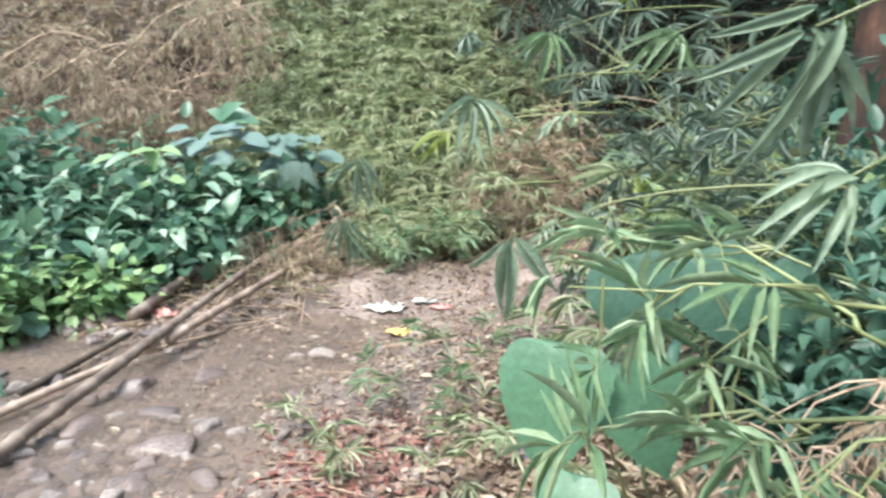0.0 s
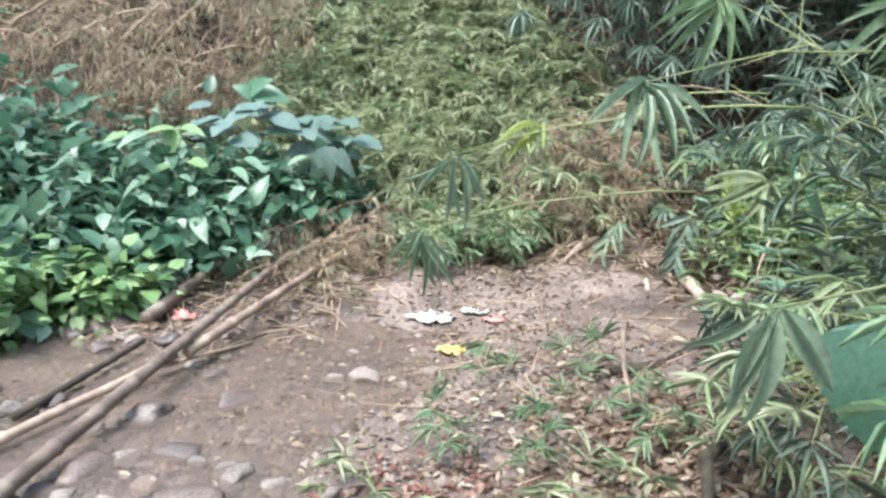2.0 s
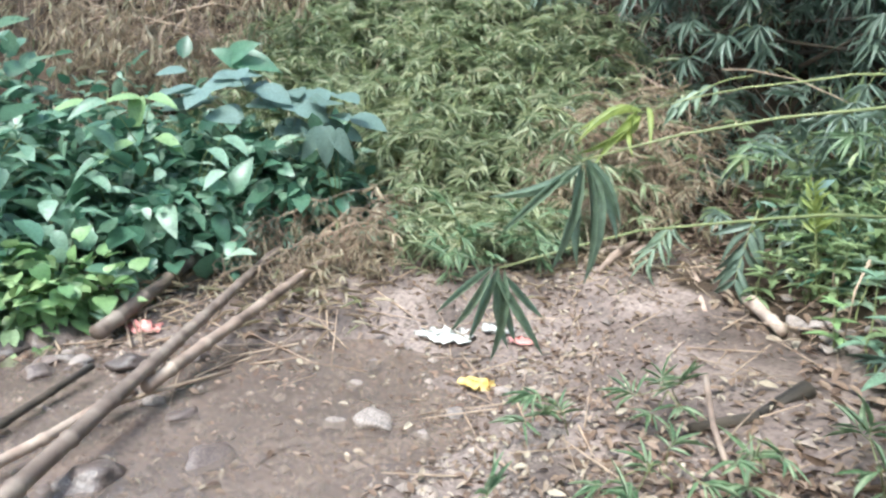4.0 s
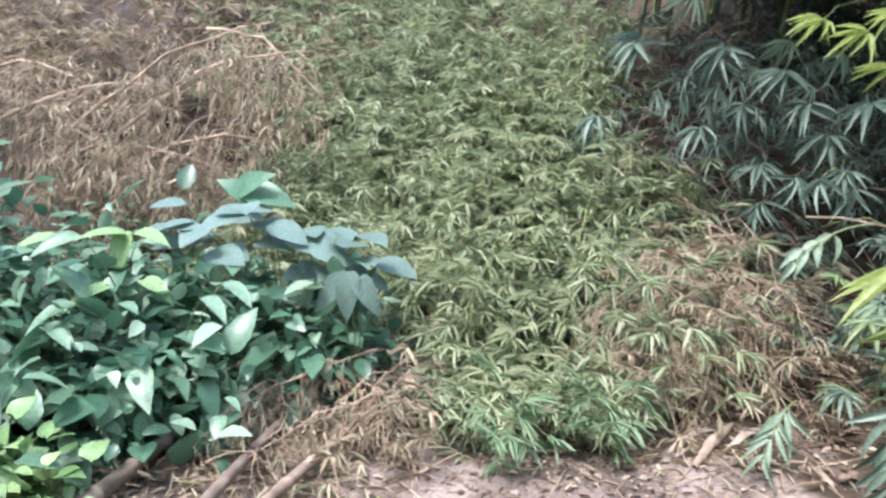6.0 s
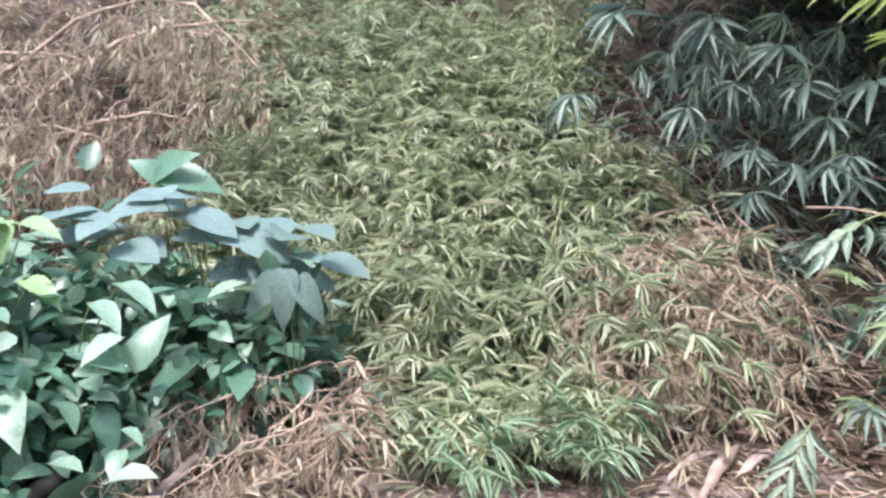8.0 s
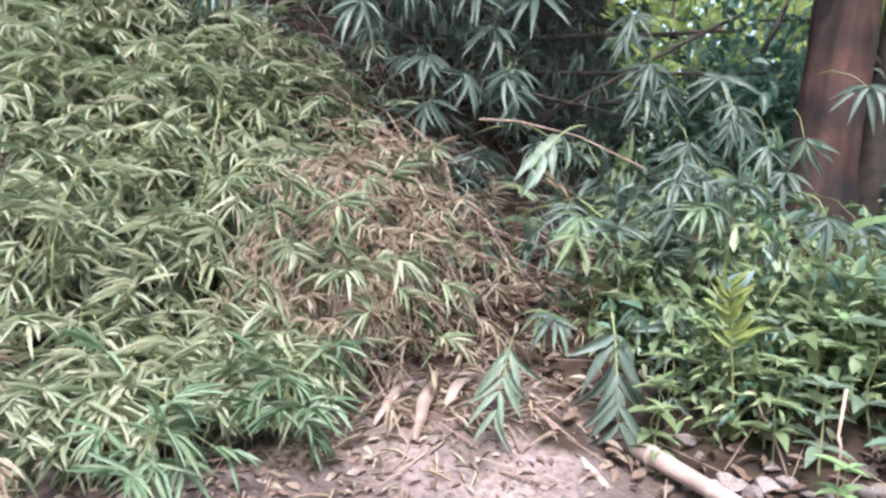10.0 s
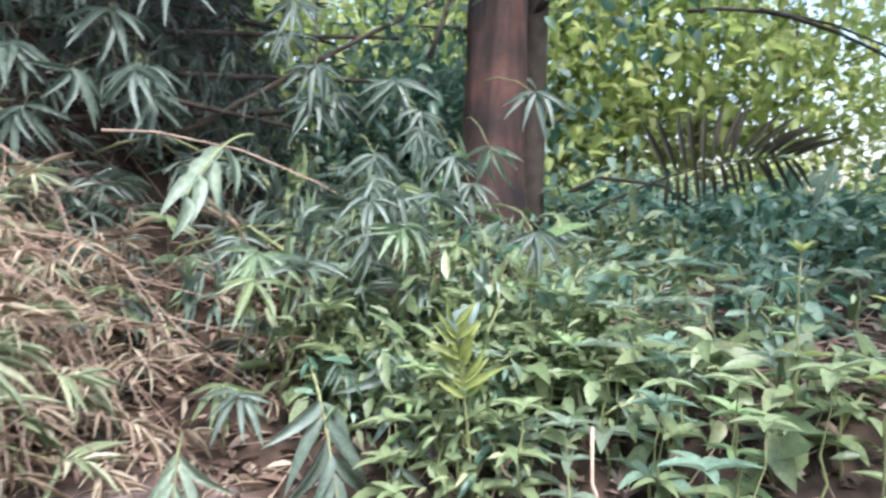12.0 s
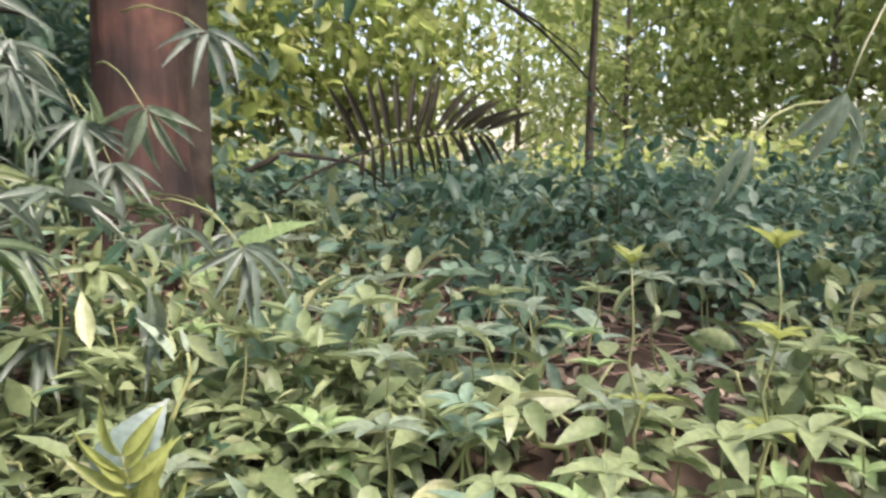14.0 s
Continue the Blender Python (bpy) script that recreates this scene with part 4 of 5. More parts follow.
for x, z, l in ((1.5, 3.1, 0.3), (1.75, 3.35, 0.34), (0.9, 3.6, 0.36), (1.95, 3.0, 0.28), (2.2, 3.3, 0.3), (0.5, 3.75, 0.36)):
    fan((x, 7.8 + 0.1 * (x > 1), z), (x + 0.4, 8.2, z + 0.3), 7, l, "bamboo twig with pale hanging narrow leaves", PALE_BAMBOO, 0.09, 0.8, (-0.4, -0.2, -0.8))
for x, y, z in ((1.5, 6.5, 2.95), (1.75, 6.6, 2.8), (1.3, 6.6, 3.05), (1.65, 6.4, 3.05)):
    fan((x, y, z), (x + 0.5, y + 0.4, z + 0.3), 9, 0.26, "bamboo twig with fresh yellow-green leaves", YELLOW, 0.12, 1.0, (-0.7, -0.3, -0.4), (0, -0.6, 0.7))
fan((1.98, 7.4, 2.28), (2.4, 7.9, 2.6), 7, 0.26, "bamboo twig with a pale hanging hand of leaves", SILVER, 0.15, 0.9)
fan((2.68, 5.73, 1.86), (3.2, 6.1, 2.1), 7, 0.23, "bamboo twig with spread grey-green leaves", PALE_BAMBOO, 0.16, 1.2, (0, 0, -0.9), (-1, 0, 0.4))
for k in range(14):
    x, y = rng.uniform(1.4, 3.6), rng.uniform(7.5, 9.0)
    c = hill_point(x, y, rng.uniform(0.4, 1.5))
    fan(c, c + [rng.uniform(-0.3, 0.5), rng.uniform(0.2, 0.5), rng.uniform(0.1, 0.4)], int(rng.integers(5, 9)), rng.uniform(0.2, 0.3), "bamboo twig with grey-green leaves in the hollow", BAMBOO_DARK_SHADED, 0.14, 1.1, (rng.uniform(-0.4, 0.2), -0.4, -0.7))
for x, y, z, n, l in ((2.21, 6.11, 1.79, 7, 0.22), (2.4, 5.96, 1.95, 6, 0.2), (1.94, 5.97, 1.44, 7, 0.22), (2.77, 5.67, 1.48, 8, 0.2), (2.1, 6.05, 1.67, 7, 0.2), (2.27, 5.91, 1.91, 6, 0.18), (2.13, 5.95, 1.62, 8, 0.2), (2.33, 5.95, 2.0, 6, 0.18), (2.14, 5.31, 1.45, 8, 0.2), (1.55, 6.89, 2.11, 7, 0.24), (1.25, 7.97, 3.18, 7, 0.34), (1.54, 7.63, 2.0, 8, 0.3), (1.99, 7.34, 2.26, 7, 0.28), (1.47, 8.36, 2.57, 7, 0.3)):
    fan((x, y, z), (x + 0.3, y + 0.3, z + 0.12), n, l, "bamboo twig with a spread hand of grey-green leaves", BAMBOO_DARK_SHADED, 0.13, 1.15, (-0.25, -0.3, -0.75), (-0.6, -0.5, 0.5))
pinnate((1.45, 6.15, 1.8), (0.86, 5.85, 1.56), -0.05, 4, 0.2, "bamboo branch with broad pale blue-green leaves", PALE_BAMBOO, 0.27, "bamboo branch", "leafy_branch", -0.3, angle=0.42, start=0.55)

# ---- the east bank: undergrowth ----
def bare(x, y):
    """Brown patches of litter between the plants."""
    return any(((x - a) / c) ** 2 + ((y - b) / d) ** 2 < 1 for a, b, c, d in ((3.5, 5.0, 0.5, 0.28), (2.75, 5.25, 0.35, 0.22), (3.2, 4.05, 0.35, 0.25), (3.4, 6.9, 0.8, 0.6), (1.6, 5.15, 0.25, 0.3)))


pinnate((1.56, 5.97, 0.95), (1.34, 5.68, 0.52), -0.06, 7, 0.31, "large drooping bamboo frond with wide dark leaves", BAMBOO_DARK_SHADED, 0.17, face=(-0.5, -0.8, 0.3), group="bank fronds", angle=0.62, lift=-0.25, start=0.35)
pinnate((1.12, 6.15, 0.8), (0.86, 5.92, 0.56), -0.06, 6, 0.24, "drooping bamboo frond with wide leaves", PALE_BAMBOO, 0.15, face=(-0.5, -0.8, 0.3), group="bank fronds", angle=0.55, lift=-0.35, start=0.3)
pinnate((1.85, 5.85, 0.95), (1.62, 5.62, 0.62), -0.08, 6, 0.19, "drooping bamboo frond with wide dark leaves", BAMBOO_DARK_SHADED, 0.2, face=(-0.5, -0.8, 0.3), group="bank fronds", angle=0.6)
pinnate((1.68, 5.36, 0.55), (1.56, 5.38, 1.16), -0.02, 11, 0.15, "yellow-green fern frond standing on the bank", YELLOW, 0.2, "fern", "fern", face=(-0.9, -0.3, 0.3), group="bank fronds", angle=0.66, start=0.55)
big_leaf_plant(1.7, 5.42, [((1.58, 5.4, 1.13), (0.2, -0.4, 0.6), (-0.8, -0.3, 0.5), 0.13)], "plant with one shiny white-looking leaf", SILVER, width=0.75, group="large-leaved plants")
big_leaf_plant(2.45, 5.2, [((2.3, 5.12, 1.16), (0.0, -0.35, 0.8), (-0.9, 0.0, 0.4), 0.21), ((2.29, 5.22, 1.15), (0.0, 0.05, 0.9), (-0.9, 0.2, 0.3), 0.17), ((2.3, 5.29, 1.12), (0.0, 0.25, 0.9), (-0.9, 0.2, 0.3), 0.17), ((2.31, 5.36, 1.08), (0.0, 0.45, 0.8), (-0.9, 0.2, 0.3), 0.16)], "plant with upright rounded pale green leaves", VINE_PALE, OVATE_FINE, width=0.5, group="large-leaved plants")
big_leaf_plant(2.75, 5.5, [((2.7, 5.45, 1.4), (-0.2, -0.6, 0.4), (-0.6, 0.2, 0.8), 0.26), ((2.8, 5.6, 1.3), (-0.3, 0.5, 0.4), (-0.7, 0.2, 0.6), 0.22)], "plant with long yellow-green leaves", VINE, width=0.4, group="large-leaved plants")
for x, y, z, l in ((1.75, 4.53, 1.04, 0.15), (1.7, 4.33, 1.1, 0.17), (1.6, 4.2, 1.14, 0.16), (1.78, 4.76, 1.0, 0.12), (2.28, 4.94, 1.05, 0.14), (1.91, 5.16, 0.95, 0.11), (2.02, 4.72, 1.0, 0.13), (1.52, 4.5, 0.98, 0.12), (2.1, 5.05, 1.0, 0.12)):
    g = float(height(x, y))
    seedling(x, y, max(0.2, z - g), 2, l, "young plant with a broad whorl of pale green leaves", HERB, FINE_LANCE, 0.42, group="broad whorled plants", lift=0.12)
seedling(1.97, 4.37, 0.46, 2, 0.09, "young plant with bright yellow-green top leaves", YELLOW, base=0.95, lift=0.7)
seedling(1.83, 4.14, 0.58, 3, 0.11, "young plant with bright yellow-green top leaves", YELLOW, base=0.88, lift=0.5)
fan((1.66, 4.1, 1.76), (1.9, 3.7, 2.15), 4, 0.15, "bamboo twig with a few pale faded leaves", PALE_BAMBOO, 0.2, 0.7, (-0.1, 0.1, -0.9), (-1, 0.2, 0.2))
fan((1.6, 4.3, 1.68), (1.9, 3.9, 1.75), 2, 0.16, "bamboo twig with pale faded leaves", PALE_BAMBOO, 0.13, 0.5, (-0.1, 0.4, -0.8), (-1, 0.2, 0.2))
fan((1.75, 3.85, 2.12), (2.2, 3.6, 2.3), 5, 0.22, "bamboo twig with pale leaves overhead", PALE_BAMBOO, 0.1, 0.6, (-0.2, 0.7, -0.5), (-0.8, 0.2, 0.5))
big_leaf_plant(1.55, 3.75, [((1.32, 4.02, 1.42), (-0.1, 0.2, -0.9), (-0.9, 0.3, 0.3), 0.22), ((1.35, 3.9, 1.3), (0.0, -0.3, -0.8), (-0.9, 0.3, 0.3), 0.2)], "plant with broad soft green leaves", BIGLEAF, width=0.8, group="large leaves by the path")
for k in range(44):
    x, y = rng.uniform(1.35, 2.5), rng.uniform(3.3, 5.9)
    if bare(x, y):
        continue
    seedling(x, y, rng.uniform(0.16, 0.38), int(rng.integers(2, 4)), rng.uniform(0.11, 0.17), "young broadleaf plant on the bank", HERB if rng.random() < 0.8 else VINE, group="bank seedlings")
for k in range(26):
    x, y = rng.uniform(1.9, 3.4), rng.uniform(3.6, 6.2)
    if bare(x, y):
        continue
    seedling(x, y, rng.uniform(0.25, 0.5), 2, rng.uniform(0.11, 0.17), "slender plant with narrow pale leaves", PALE_BAMBOO if k % 2 else HERB, FINE_LANCE, 0.28, group="slender plants")
for k in range(85):
    x, y = rng.uniform(2.0, 5.5), rng.uniform(2.2, 7.4)
    if (x < 3.2 and y > 5.7) or bare(x, y):
        continue
    q = rng.uniform(0.22, 0.42)
    shrub(x, y, q, q, rng.uniform(0.2, 0.42), int(rng.integers(60, 110)), "low green broadleaf undergrowth on the bank", HERB if rng.random() < 0.7 else BROAD, rng.uniform(0.08, 0.13), OVATE, "bank undergrowth", "undergrowth", "undergrowth", flat=0.6, mixed_size=0.6, slim=0.68)
for k in range(24):
    x, y = rng.uniform(1.8, 3.6), rng.uniform(5.9, 7.6)
    c = hill_point(x, y, rng.uniform(0.25, 0.6))
    fan(c, hill_point(x + rng.uniform(-0.1, 0.2), y + 0.12, 0.0), int(rng.integers(6, 10)), rng.uniform(0.16, 0.26), "small bamboo plant with a hand of leaves", BAMBOO_DARK_SHADED if k % 2 else BAMBOO_FRESH, 0.13, 1.3, (-0.3, -0.3, -0.35 + 0.5 * (k % 3)), (-0.3, -0.5, 0.8), group="small bamboo on the bank", name="bamboo_plant")
for k in range(26):
    a = rng.uniform(-0.6, 0.5)
    d = rng.uniform(4.2, 6.5)
    x, y = 0.6 + d * math.cos(a), 4.6 + d * math.sin(a)
    shrub(x, y, 0.6, 0.6, rng.uniform(0.4, 0.75), 260, "shaded blue-green shrub at the wood's edge", BROAD, 0.12, OVATE, "shaded shrubs", flat=0.85)

for x, y, h in ((3.6, 3.5, 0.6), (4.0, 3.1, 0.8), (4.3, 3.7, 0.7), (3.7, 2.7, 0.8), (4.6, 2.6, 0.9), (4.9, 3.4, 0.8), (3.4, 2.2, 0.8), (4.2, 2.1, 0.9)):
    shrub(x, y, 0.5, 0.5, h, 520, "dim blue-green shrub with many small leaves", BROAD, 0.085, OVATE, "shaded shrubs", flat=0.7, slim=0.8)
for k in range(9):
    x, y = 4.6 + 0.25 * k, 7.1 + 1.5 * (k * 0.618 % 1)
    shrub(x, y, 0.8, 0.8, 1.5 + 0.5 * rng.random(), 700, "tall dark shrub behind the tree", BROAD, 0.15, OVATE, "shaded shrubs", flat=0.5, slim=0.6)


# ---- trees ----
def tree(x, y, r, h, label, bark, leaf, crown, count, leaf_size, lean=(0, 0), group="", low=0.5):
    z = float(height(x, y))
    ob = root("tree", x, y, z, label, "tree", group)
    n = 14
    s = np.linspace(0, 1, n)
    P = np.stack([x + lean[0] * s + 0.05 * np.sin(5 * s), y + lean[1] * s + 0.05 * np.cos(4 * s), z - 0.1 + h * s], 1)
    R = r * (1 - 0.6 * s) * (1 + 0.35 * np.exp(-s * h / 0.25))
    if r > 0.12:
        n, s = 90, np.linspace(0, 1, 90)
        P = np.stack([np.interp(s, np.linspace(0, 1, len(P)), P[:, i]) for i in range(3)], 1)
        R = np.interp(s, np.linspace(0, 1, len(R)), R)
    V, F = tube(P, R, 40 if r > 0.12 else 12, 0.0)
    if r > 0.12:
        c = np.repeat(P, 40, 0)
        d = V[:len(c)] - c
        ang = np.arctan2(d[:, 1], d[:, 0])
        groove = vnoise(ang * 6 + 40, c[:, 2] * 2.2, 6) * 0.16 + vnoise(ang * 14 + 90, c[:, 2] * 6, 7) * 0.08 + vnoise(ang * 1.5 + 20, c[:, 2] * 0.8, 8) * 0.2
        V[:len(c)] = c + d * (0.8 + groove)[:, None]
    piece("trunk", V, F, bark, ob)
    m = 12
    tips = []
    for k in range(m):
        f = low + (1 - low) * k / m
        b = P[0] + (P[-1] - P[0]) * f
        e = b + unit(np.array([np.cos(k * 2.4), np.sin(k * 2.4), 0.35])) * crown * (0.6 + 0.5 * rng.random())
        piece("limb", *tube(bend(b, e, -0.15, 6, 0.15, k), np.linspace(r * 0.3, r * 0.06, 6), 6), bark, ob)
        tips += [b + (e - b) * q for q in (0.5, 0.75, 1.0)]
    tips = np.array(tips)
    k = rng.integers(0, len(tips), count)
    c = tips[k] + rng.normal(size=(count, 3)) * crown * 0.24
    A = rng.normal(size=(count, 3)) + [0, 0, -0.4]
    N = np.array([0, 0, 1.0]) + rng.normal(size=(count, 3)) * 0.5
    L = leaf_size * (0.6 + 0.7 * rng.random(count))
    piece("crown", *leaves(OVATE, c, A, N, L, L * 0.5), leaf, ob, "", "stuff")
    return ob


tree(3.82, 6.14, 0.215, 8.0, "tall tree with a bare red-brown trunk", BARK, SUNLIT, 2.2, 2400, 0.16, (0.35, 0.15), low=0.6)
tree(4.45, 6.08, 0.11, 7.0, "slender dark tree close behind the large trunk", DARKWOOD, BROAD, 1.3, 1500, 0.13, (0.2, 0.1), low=0.12)
tree(6.6, 3.15, 0.045, 5.0, "slim young tree with a thin dark trunk", BARK_GREY, SUNLIT, 1.5, 900, 0.18, low=0.45)
# added out of view; its crown blocks sun from the east undergrowth
tree(3.2, 1.5, 0.1, 6.2, "unseen leafy tree added to shade the east bank", BARK_GREY, BROAD, 2.3, 3800, 0.2, low=0.5)
# far trees and most bushes carry their sunlight in the leaf colour
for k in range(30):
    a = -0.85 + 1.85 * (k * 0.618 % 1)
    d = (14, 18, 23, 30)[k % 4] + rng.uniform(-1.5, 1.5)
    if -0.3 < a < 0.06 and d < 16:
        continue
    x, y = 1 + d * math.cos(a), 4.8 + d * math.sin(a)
    tree(x, y, rng.uniform(0.05, 0.1), rng.uniform(4, 7) + d * 0.2, "woodland tree with yellow-green leaves, sunlight put into their colour", BARK_GREY, SUNLIT, rng.uniform(2.2, 3.2) + d * 0.03, 1900, 0.29 + d * 0.006, group="woodland trees", low=0.12)
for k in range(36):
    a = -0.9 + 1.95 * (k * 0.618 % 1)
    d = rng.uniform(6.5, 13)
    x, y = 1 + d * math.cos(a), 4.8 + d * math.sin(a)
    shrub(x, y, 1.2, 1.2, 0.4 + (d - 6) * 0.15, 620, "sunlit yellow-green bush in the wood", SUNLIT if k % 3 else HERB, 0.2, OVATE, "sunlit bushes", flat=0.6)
# woods that close the gully behind and to the west
for k in range(16):
    a = rng.uniform(2.9, 5.2)
    d = rng.uniform(9, 15)
    x, y = d * math.cos(a), 2 + d * math.sin(a)
    tree(x, y, rng.uniform(0.07, 0.15), rng.uniform(4, 7), "leafy tree on the gully's bank", BARK_GREY, BROAD, 2.2, 1200, 0.3, group="bank trees", low=0.25)

# withered palm frond
def withered_frond():
    base, tip = np.array([4.7, 5.75, 1.55]), np.array([5.2, 4.35, 2.0])
    ob = root("palm_frond", *base, "withered dark palm frond propped over the undergrowth", "palm frond")
    P = bend(base, tip, -0.12, 13)
    stem_part("midrib", P, 0.014, 0.004, DARKWOOD, ob)
    for k in range(15):
        i = 5 + k * 7 / 14
        c = np.array([np.interp(i, np.arange(13), P[:, j]) for j in range(3)])
        f = k / 14
        a = np.array([0.1, 0.6 - 1.9 * f, 1.0 - 0.45 * f]) + rng.normal(size=3) * 0.07
        leaf_part(FINE_LANCE, c, a, (-1, 0, 0.2), 0.56 - 0.12 * f, 0.05, FROND_DRY, ob)
        a = np.array([-0.1, 0.1 - 0.7 * f, -0.9]) + rng.normal(size=3) * 0.1
        leaf_part(FINE_LANCE, c, a, (-1, 0, 0.2), 0.28, 0.035, FROND_DRY, ob)


withered_frond()


def pole(p0, p1, r, label, mat=CULM_TAN, name="bamboo_pole", node=0.3, sag=0.0, group="fallen poles", taper=0.75, wobble=0.02):
    ob = root(name, *p0, label, "pole", group)
    piece("culm", *culm(bend(p0, p1, sag, 9, wobble, int(abs(p0[0]) * 100)), r, 10, node, taper), mat, ob)
    return ob


# dark dead culms and bare branches in the hollow
for p0, p1, r in (((2.0, 8.6, 2.6), (4.3, 7.2, 2.95), 0.022), ((2.2, 8.2, 2.35), (4.4, 7.0, 2.6), 0.02), ((1.8, 8.3, 2.0), (4.0, 7.3, 2.35), 0.025), ((2.6, 7.8, 2.0), (4.1, 6.6, 3.2), 0.02), ((1.6, 8.0, 2.3), (3.4, 7.4, 2.1), 0.018), ((3.3, 6.4, 2.5), (3.55, 6.2, 3.4), 0.018), ((1.9, 8.7, 3.0), (4.4, 7.9, 3.0), 0.02)):
    pole(p0, p1, r, "dark dead bamboo culm leaning in the hollow", DARKWOOD, "dead_culm", group="dead culms")
pole((1.7, 7.3, 1.9), (2.6, 6.3, 1.5), 0.008, "bare pale arching twig", TWIG, "twig", 0.4, -0.12, "bare twigs", 0.4)
for p0, p1 in (((5.5, 4.6, 3.2), (7.5, 2.6, 2.3)), ((6.0, 5.2, 3.4), (7.0, 3.2, 2.9)), ((4.6, 5.9, 1.7), (5.0, 5.0, 1.62))):
    pole(p0, p1, 0.02, "bare dark drooping branch", DARKWOOD, "dead_branch", 0.5, -0.2, "dead culms", 0.4)

# ---- the stream bed ----
def bed(x, y, up=0.0):
    return (x, y, float(height(x, y)) + up)


pole((-2.06, 2.84, 0.08), (-1.72, 6.95, 0.36), 0.038, "long weathered brown bamboo pole lying over the bed")
pole((-1.9, 4.45, 0.13), (-1.24, 7.0, 0.34), 0.036, "weathered tan bamboo pole with one end on the slope")
pole((-2.5, 3.0, 0.05), (-1.97, 4.45, 0.11), 0.03, "weathered brown bamboo pole lying among stones")
pole((-2.46, 3.7, 0.05), (-2.3, 4.75, 0.08), 0.024, "dark wet bamboo pole lying among stones", DARKWOOD)
pole((-2.06, 4.35, 0.06), (-1.6, 4.75, 0.1), 0.012, "thin broken stick lying by the poles", TWIG, "stick", 0.4)
pole((-1.42, 6.62, 0.15), (-0.8, 7.2, 0.3), 0.036, "grey bamboo log half under the slope's branches")
pole((-2.47, 5.15, 0.1), (-2.28, 6.5, 0.3), 0.05, "pale cut bamboo pole pointing into the thicket", group="fallen poles")
pole((1.22, 6.08, 0.46), (1.1, 5.5, 0.34), 0.024, "thin pale pole leaning on the bank", SHEATH)
pole((1.42, 5.72, 0.42), (1.38, 5.1, 0.38), 0.045, "grey bamboo log lying at the bank's foot", SHEATH)
pole((0.62, 4.3, 0.42), (0.55, 3.75, 0.20), 0.014, "thin upright stick stuck in the mud", CULM_TAN, "stick", 0.5, wobble=0.05)
pole((1.75, 5.35, 0.75), (1.62, 5.05, 0.4), 0.007, "bare stick leaning on the bank", TWIG, "stick", 0.4, taper=0.4, wobble=0.09)
pole((1.9, 5.2, 0.8), (1.55, 5.3, 0.42), 0.007, "bare stick leaning on the bank", TWIG, "stick", 0.4, taper=0.4, wobble=0.09)
pole((1.68, 4.95, 0.85), (1.6, 4.9, 0.45), 0.007, "bare stick standing at the bank", TWIG, "stick", 0.4, taper=0.4, wobble=0.09)
pole((0.75, 3.15, 0.36), (0.42, 2.5, 0.22), 0.03, "gnarled brown root lying on the bank edge", BARK_GREY, "root", 0.5, -0.06, taper=0.5, wobble=0.12)
pole((1.15, 4.4, 0.34), (0.55, 4.22, 0.2), 0.045, "dark wet log half buried in the shelf", DARKWOOD, "log", 0.6, taper=0.5, wobble=0.14)


def lump(seed, squash=(1, 0.8, 0.55)):
    bm = bmesh.new()
    bmesh.ops.create_icosphere(bm, subdivisions=3, radius=1.0)
    g = np.random.default_rng(seed)
    o = Vector(g.random(3) * 50)
    cuts = [(Vector(unit(g.normal(size=3))), g.uniform(0.45, 0.8)) for _ in range(8)]
    for v in bm.verts:
        for n, d in cuts:
            e = v.co.dot(n) - d
            if e > 0:
                v.co -= n * e * 0.96
        v.co *= 1 + 0.3 * noise.noise(v.co * 1.5 + o) + 0.08 * noise.noise(v.co * 5 + o)
        v.co = Vector((v.co.x * squash[0], v.co.y * squash[1], v.co.z * squash[2]))
    me = bpy.data.meshes.new("stone")
    bm.to_mesh(me)
    bm.free()
    me.polygons.foreach_set("use_smooth", [True] * len(me.polygons))
    return me


PALE, WET = [lump(k) for k in range(7)], [lump(k + 20, (1, 0.75, 0.4)) for k in range(5)]
for me in PALE:
    me.materials.append(STONE)
for me in WET:
    me.materials.append(STONE_DARK)


def stone(x, y, size, meshes, label, sink=0.3, turn=None):
    ob = new("stone", meshes[int(rng.integers(len(meshes)))])
    ob.matrix_world = pose(x, y, max(float(height(x, y)), -0.02) + size * (0.5 - sink), rng.uniform(-12, 12), rng.uniform(-12, 12), rng.uniform(0, 360) if turn is None else turn) @ Matrix.Scale(size, 4)
    return tagged(ob, label, "stone", "stones on the bed")


for x, y, q in ((-1.25, 3.33, 0.1), (-1.05, 3.25, 0.07), (-0.82, 4.47, 0.13), (-1.02, 4.45, 0.07), (-1.12, 3.1, 0.06), (-0.62, 4.4, 0.05), (-0.9, 5.2, 0.06), (-0.45, 4.6, 0.07), (-0.98, 4.9, 0.06), (-0.2, 4.75, 0.05)):
    stone(x, y, q, PALE, "pale angular river stone lying in the shallow stream")
for x, y, q in ((-1.5, 4.07, 0.13), (-1.72, 4.45, 0.1), (-1.9, 3.85, 0.16), (-1.4, 3.05, 0.17), (-1.1, 3.75, 0.08), (-0.9, 3.8, 0.07), (-1.9, 3.3, 0.13), (-2.2, 4.9, 0.14), (-2.75, 5.25, 0.2), (-2.9, 5.05, 0.16), (-2.6, 4.8, 0.13), (-3.0, 5.5, 0.17), (-1.6, 3.5, 0.12)):
    stone(x, y, q, WET, "flat dark wet stone half sunk in the mud", 0.35)
for k in range(26):
    stone(rng.normal(-1.62, 0.34), rng.normal(2.95, 0.28), rng.uniform(0.06, 0.12), PALE if rng.random() < 0.35 else WET, "purplish grey stone in the stream bed", 0.34)
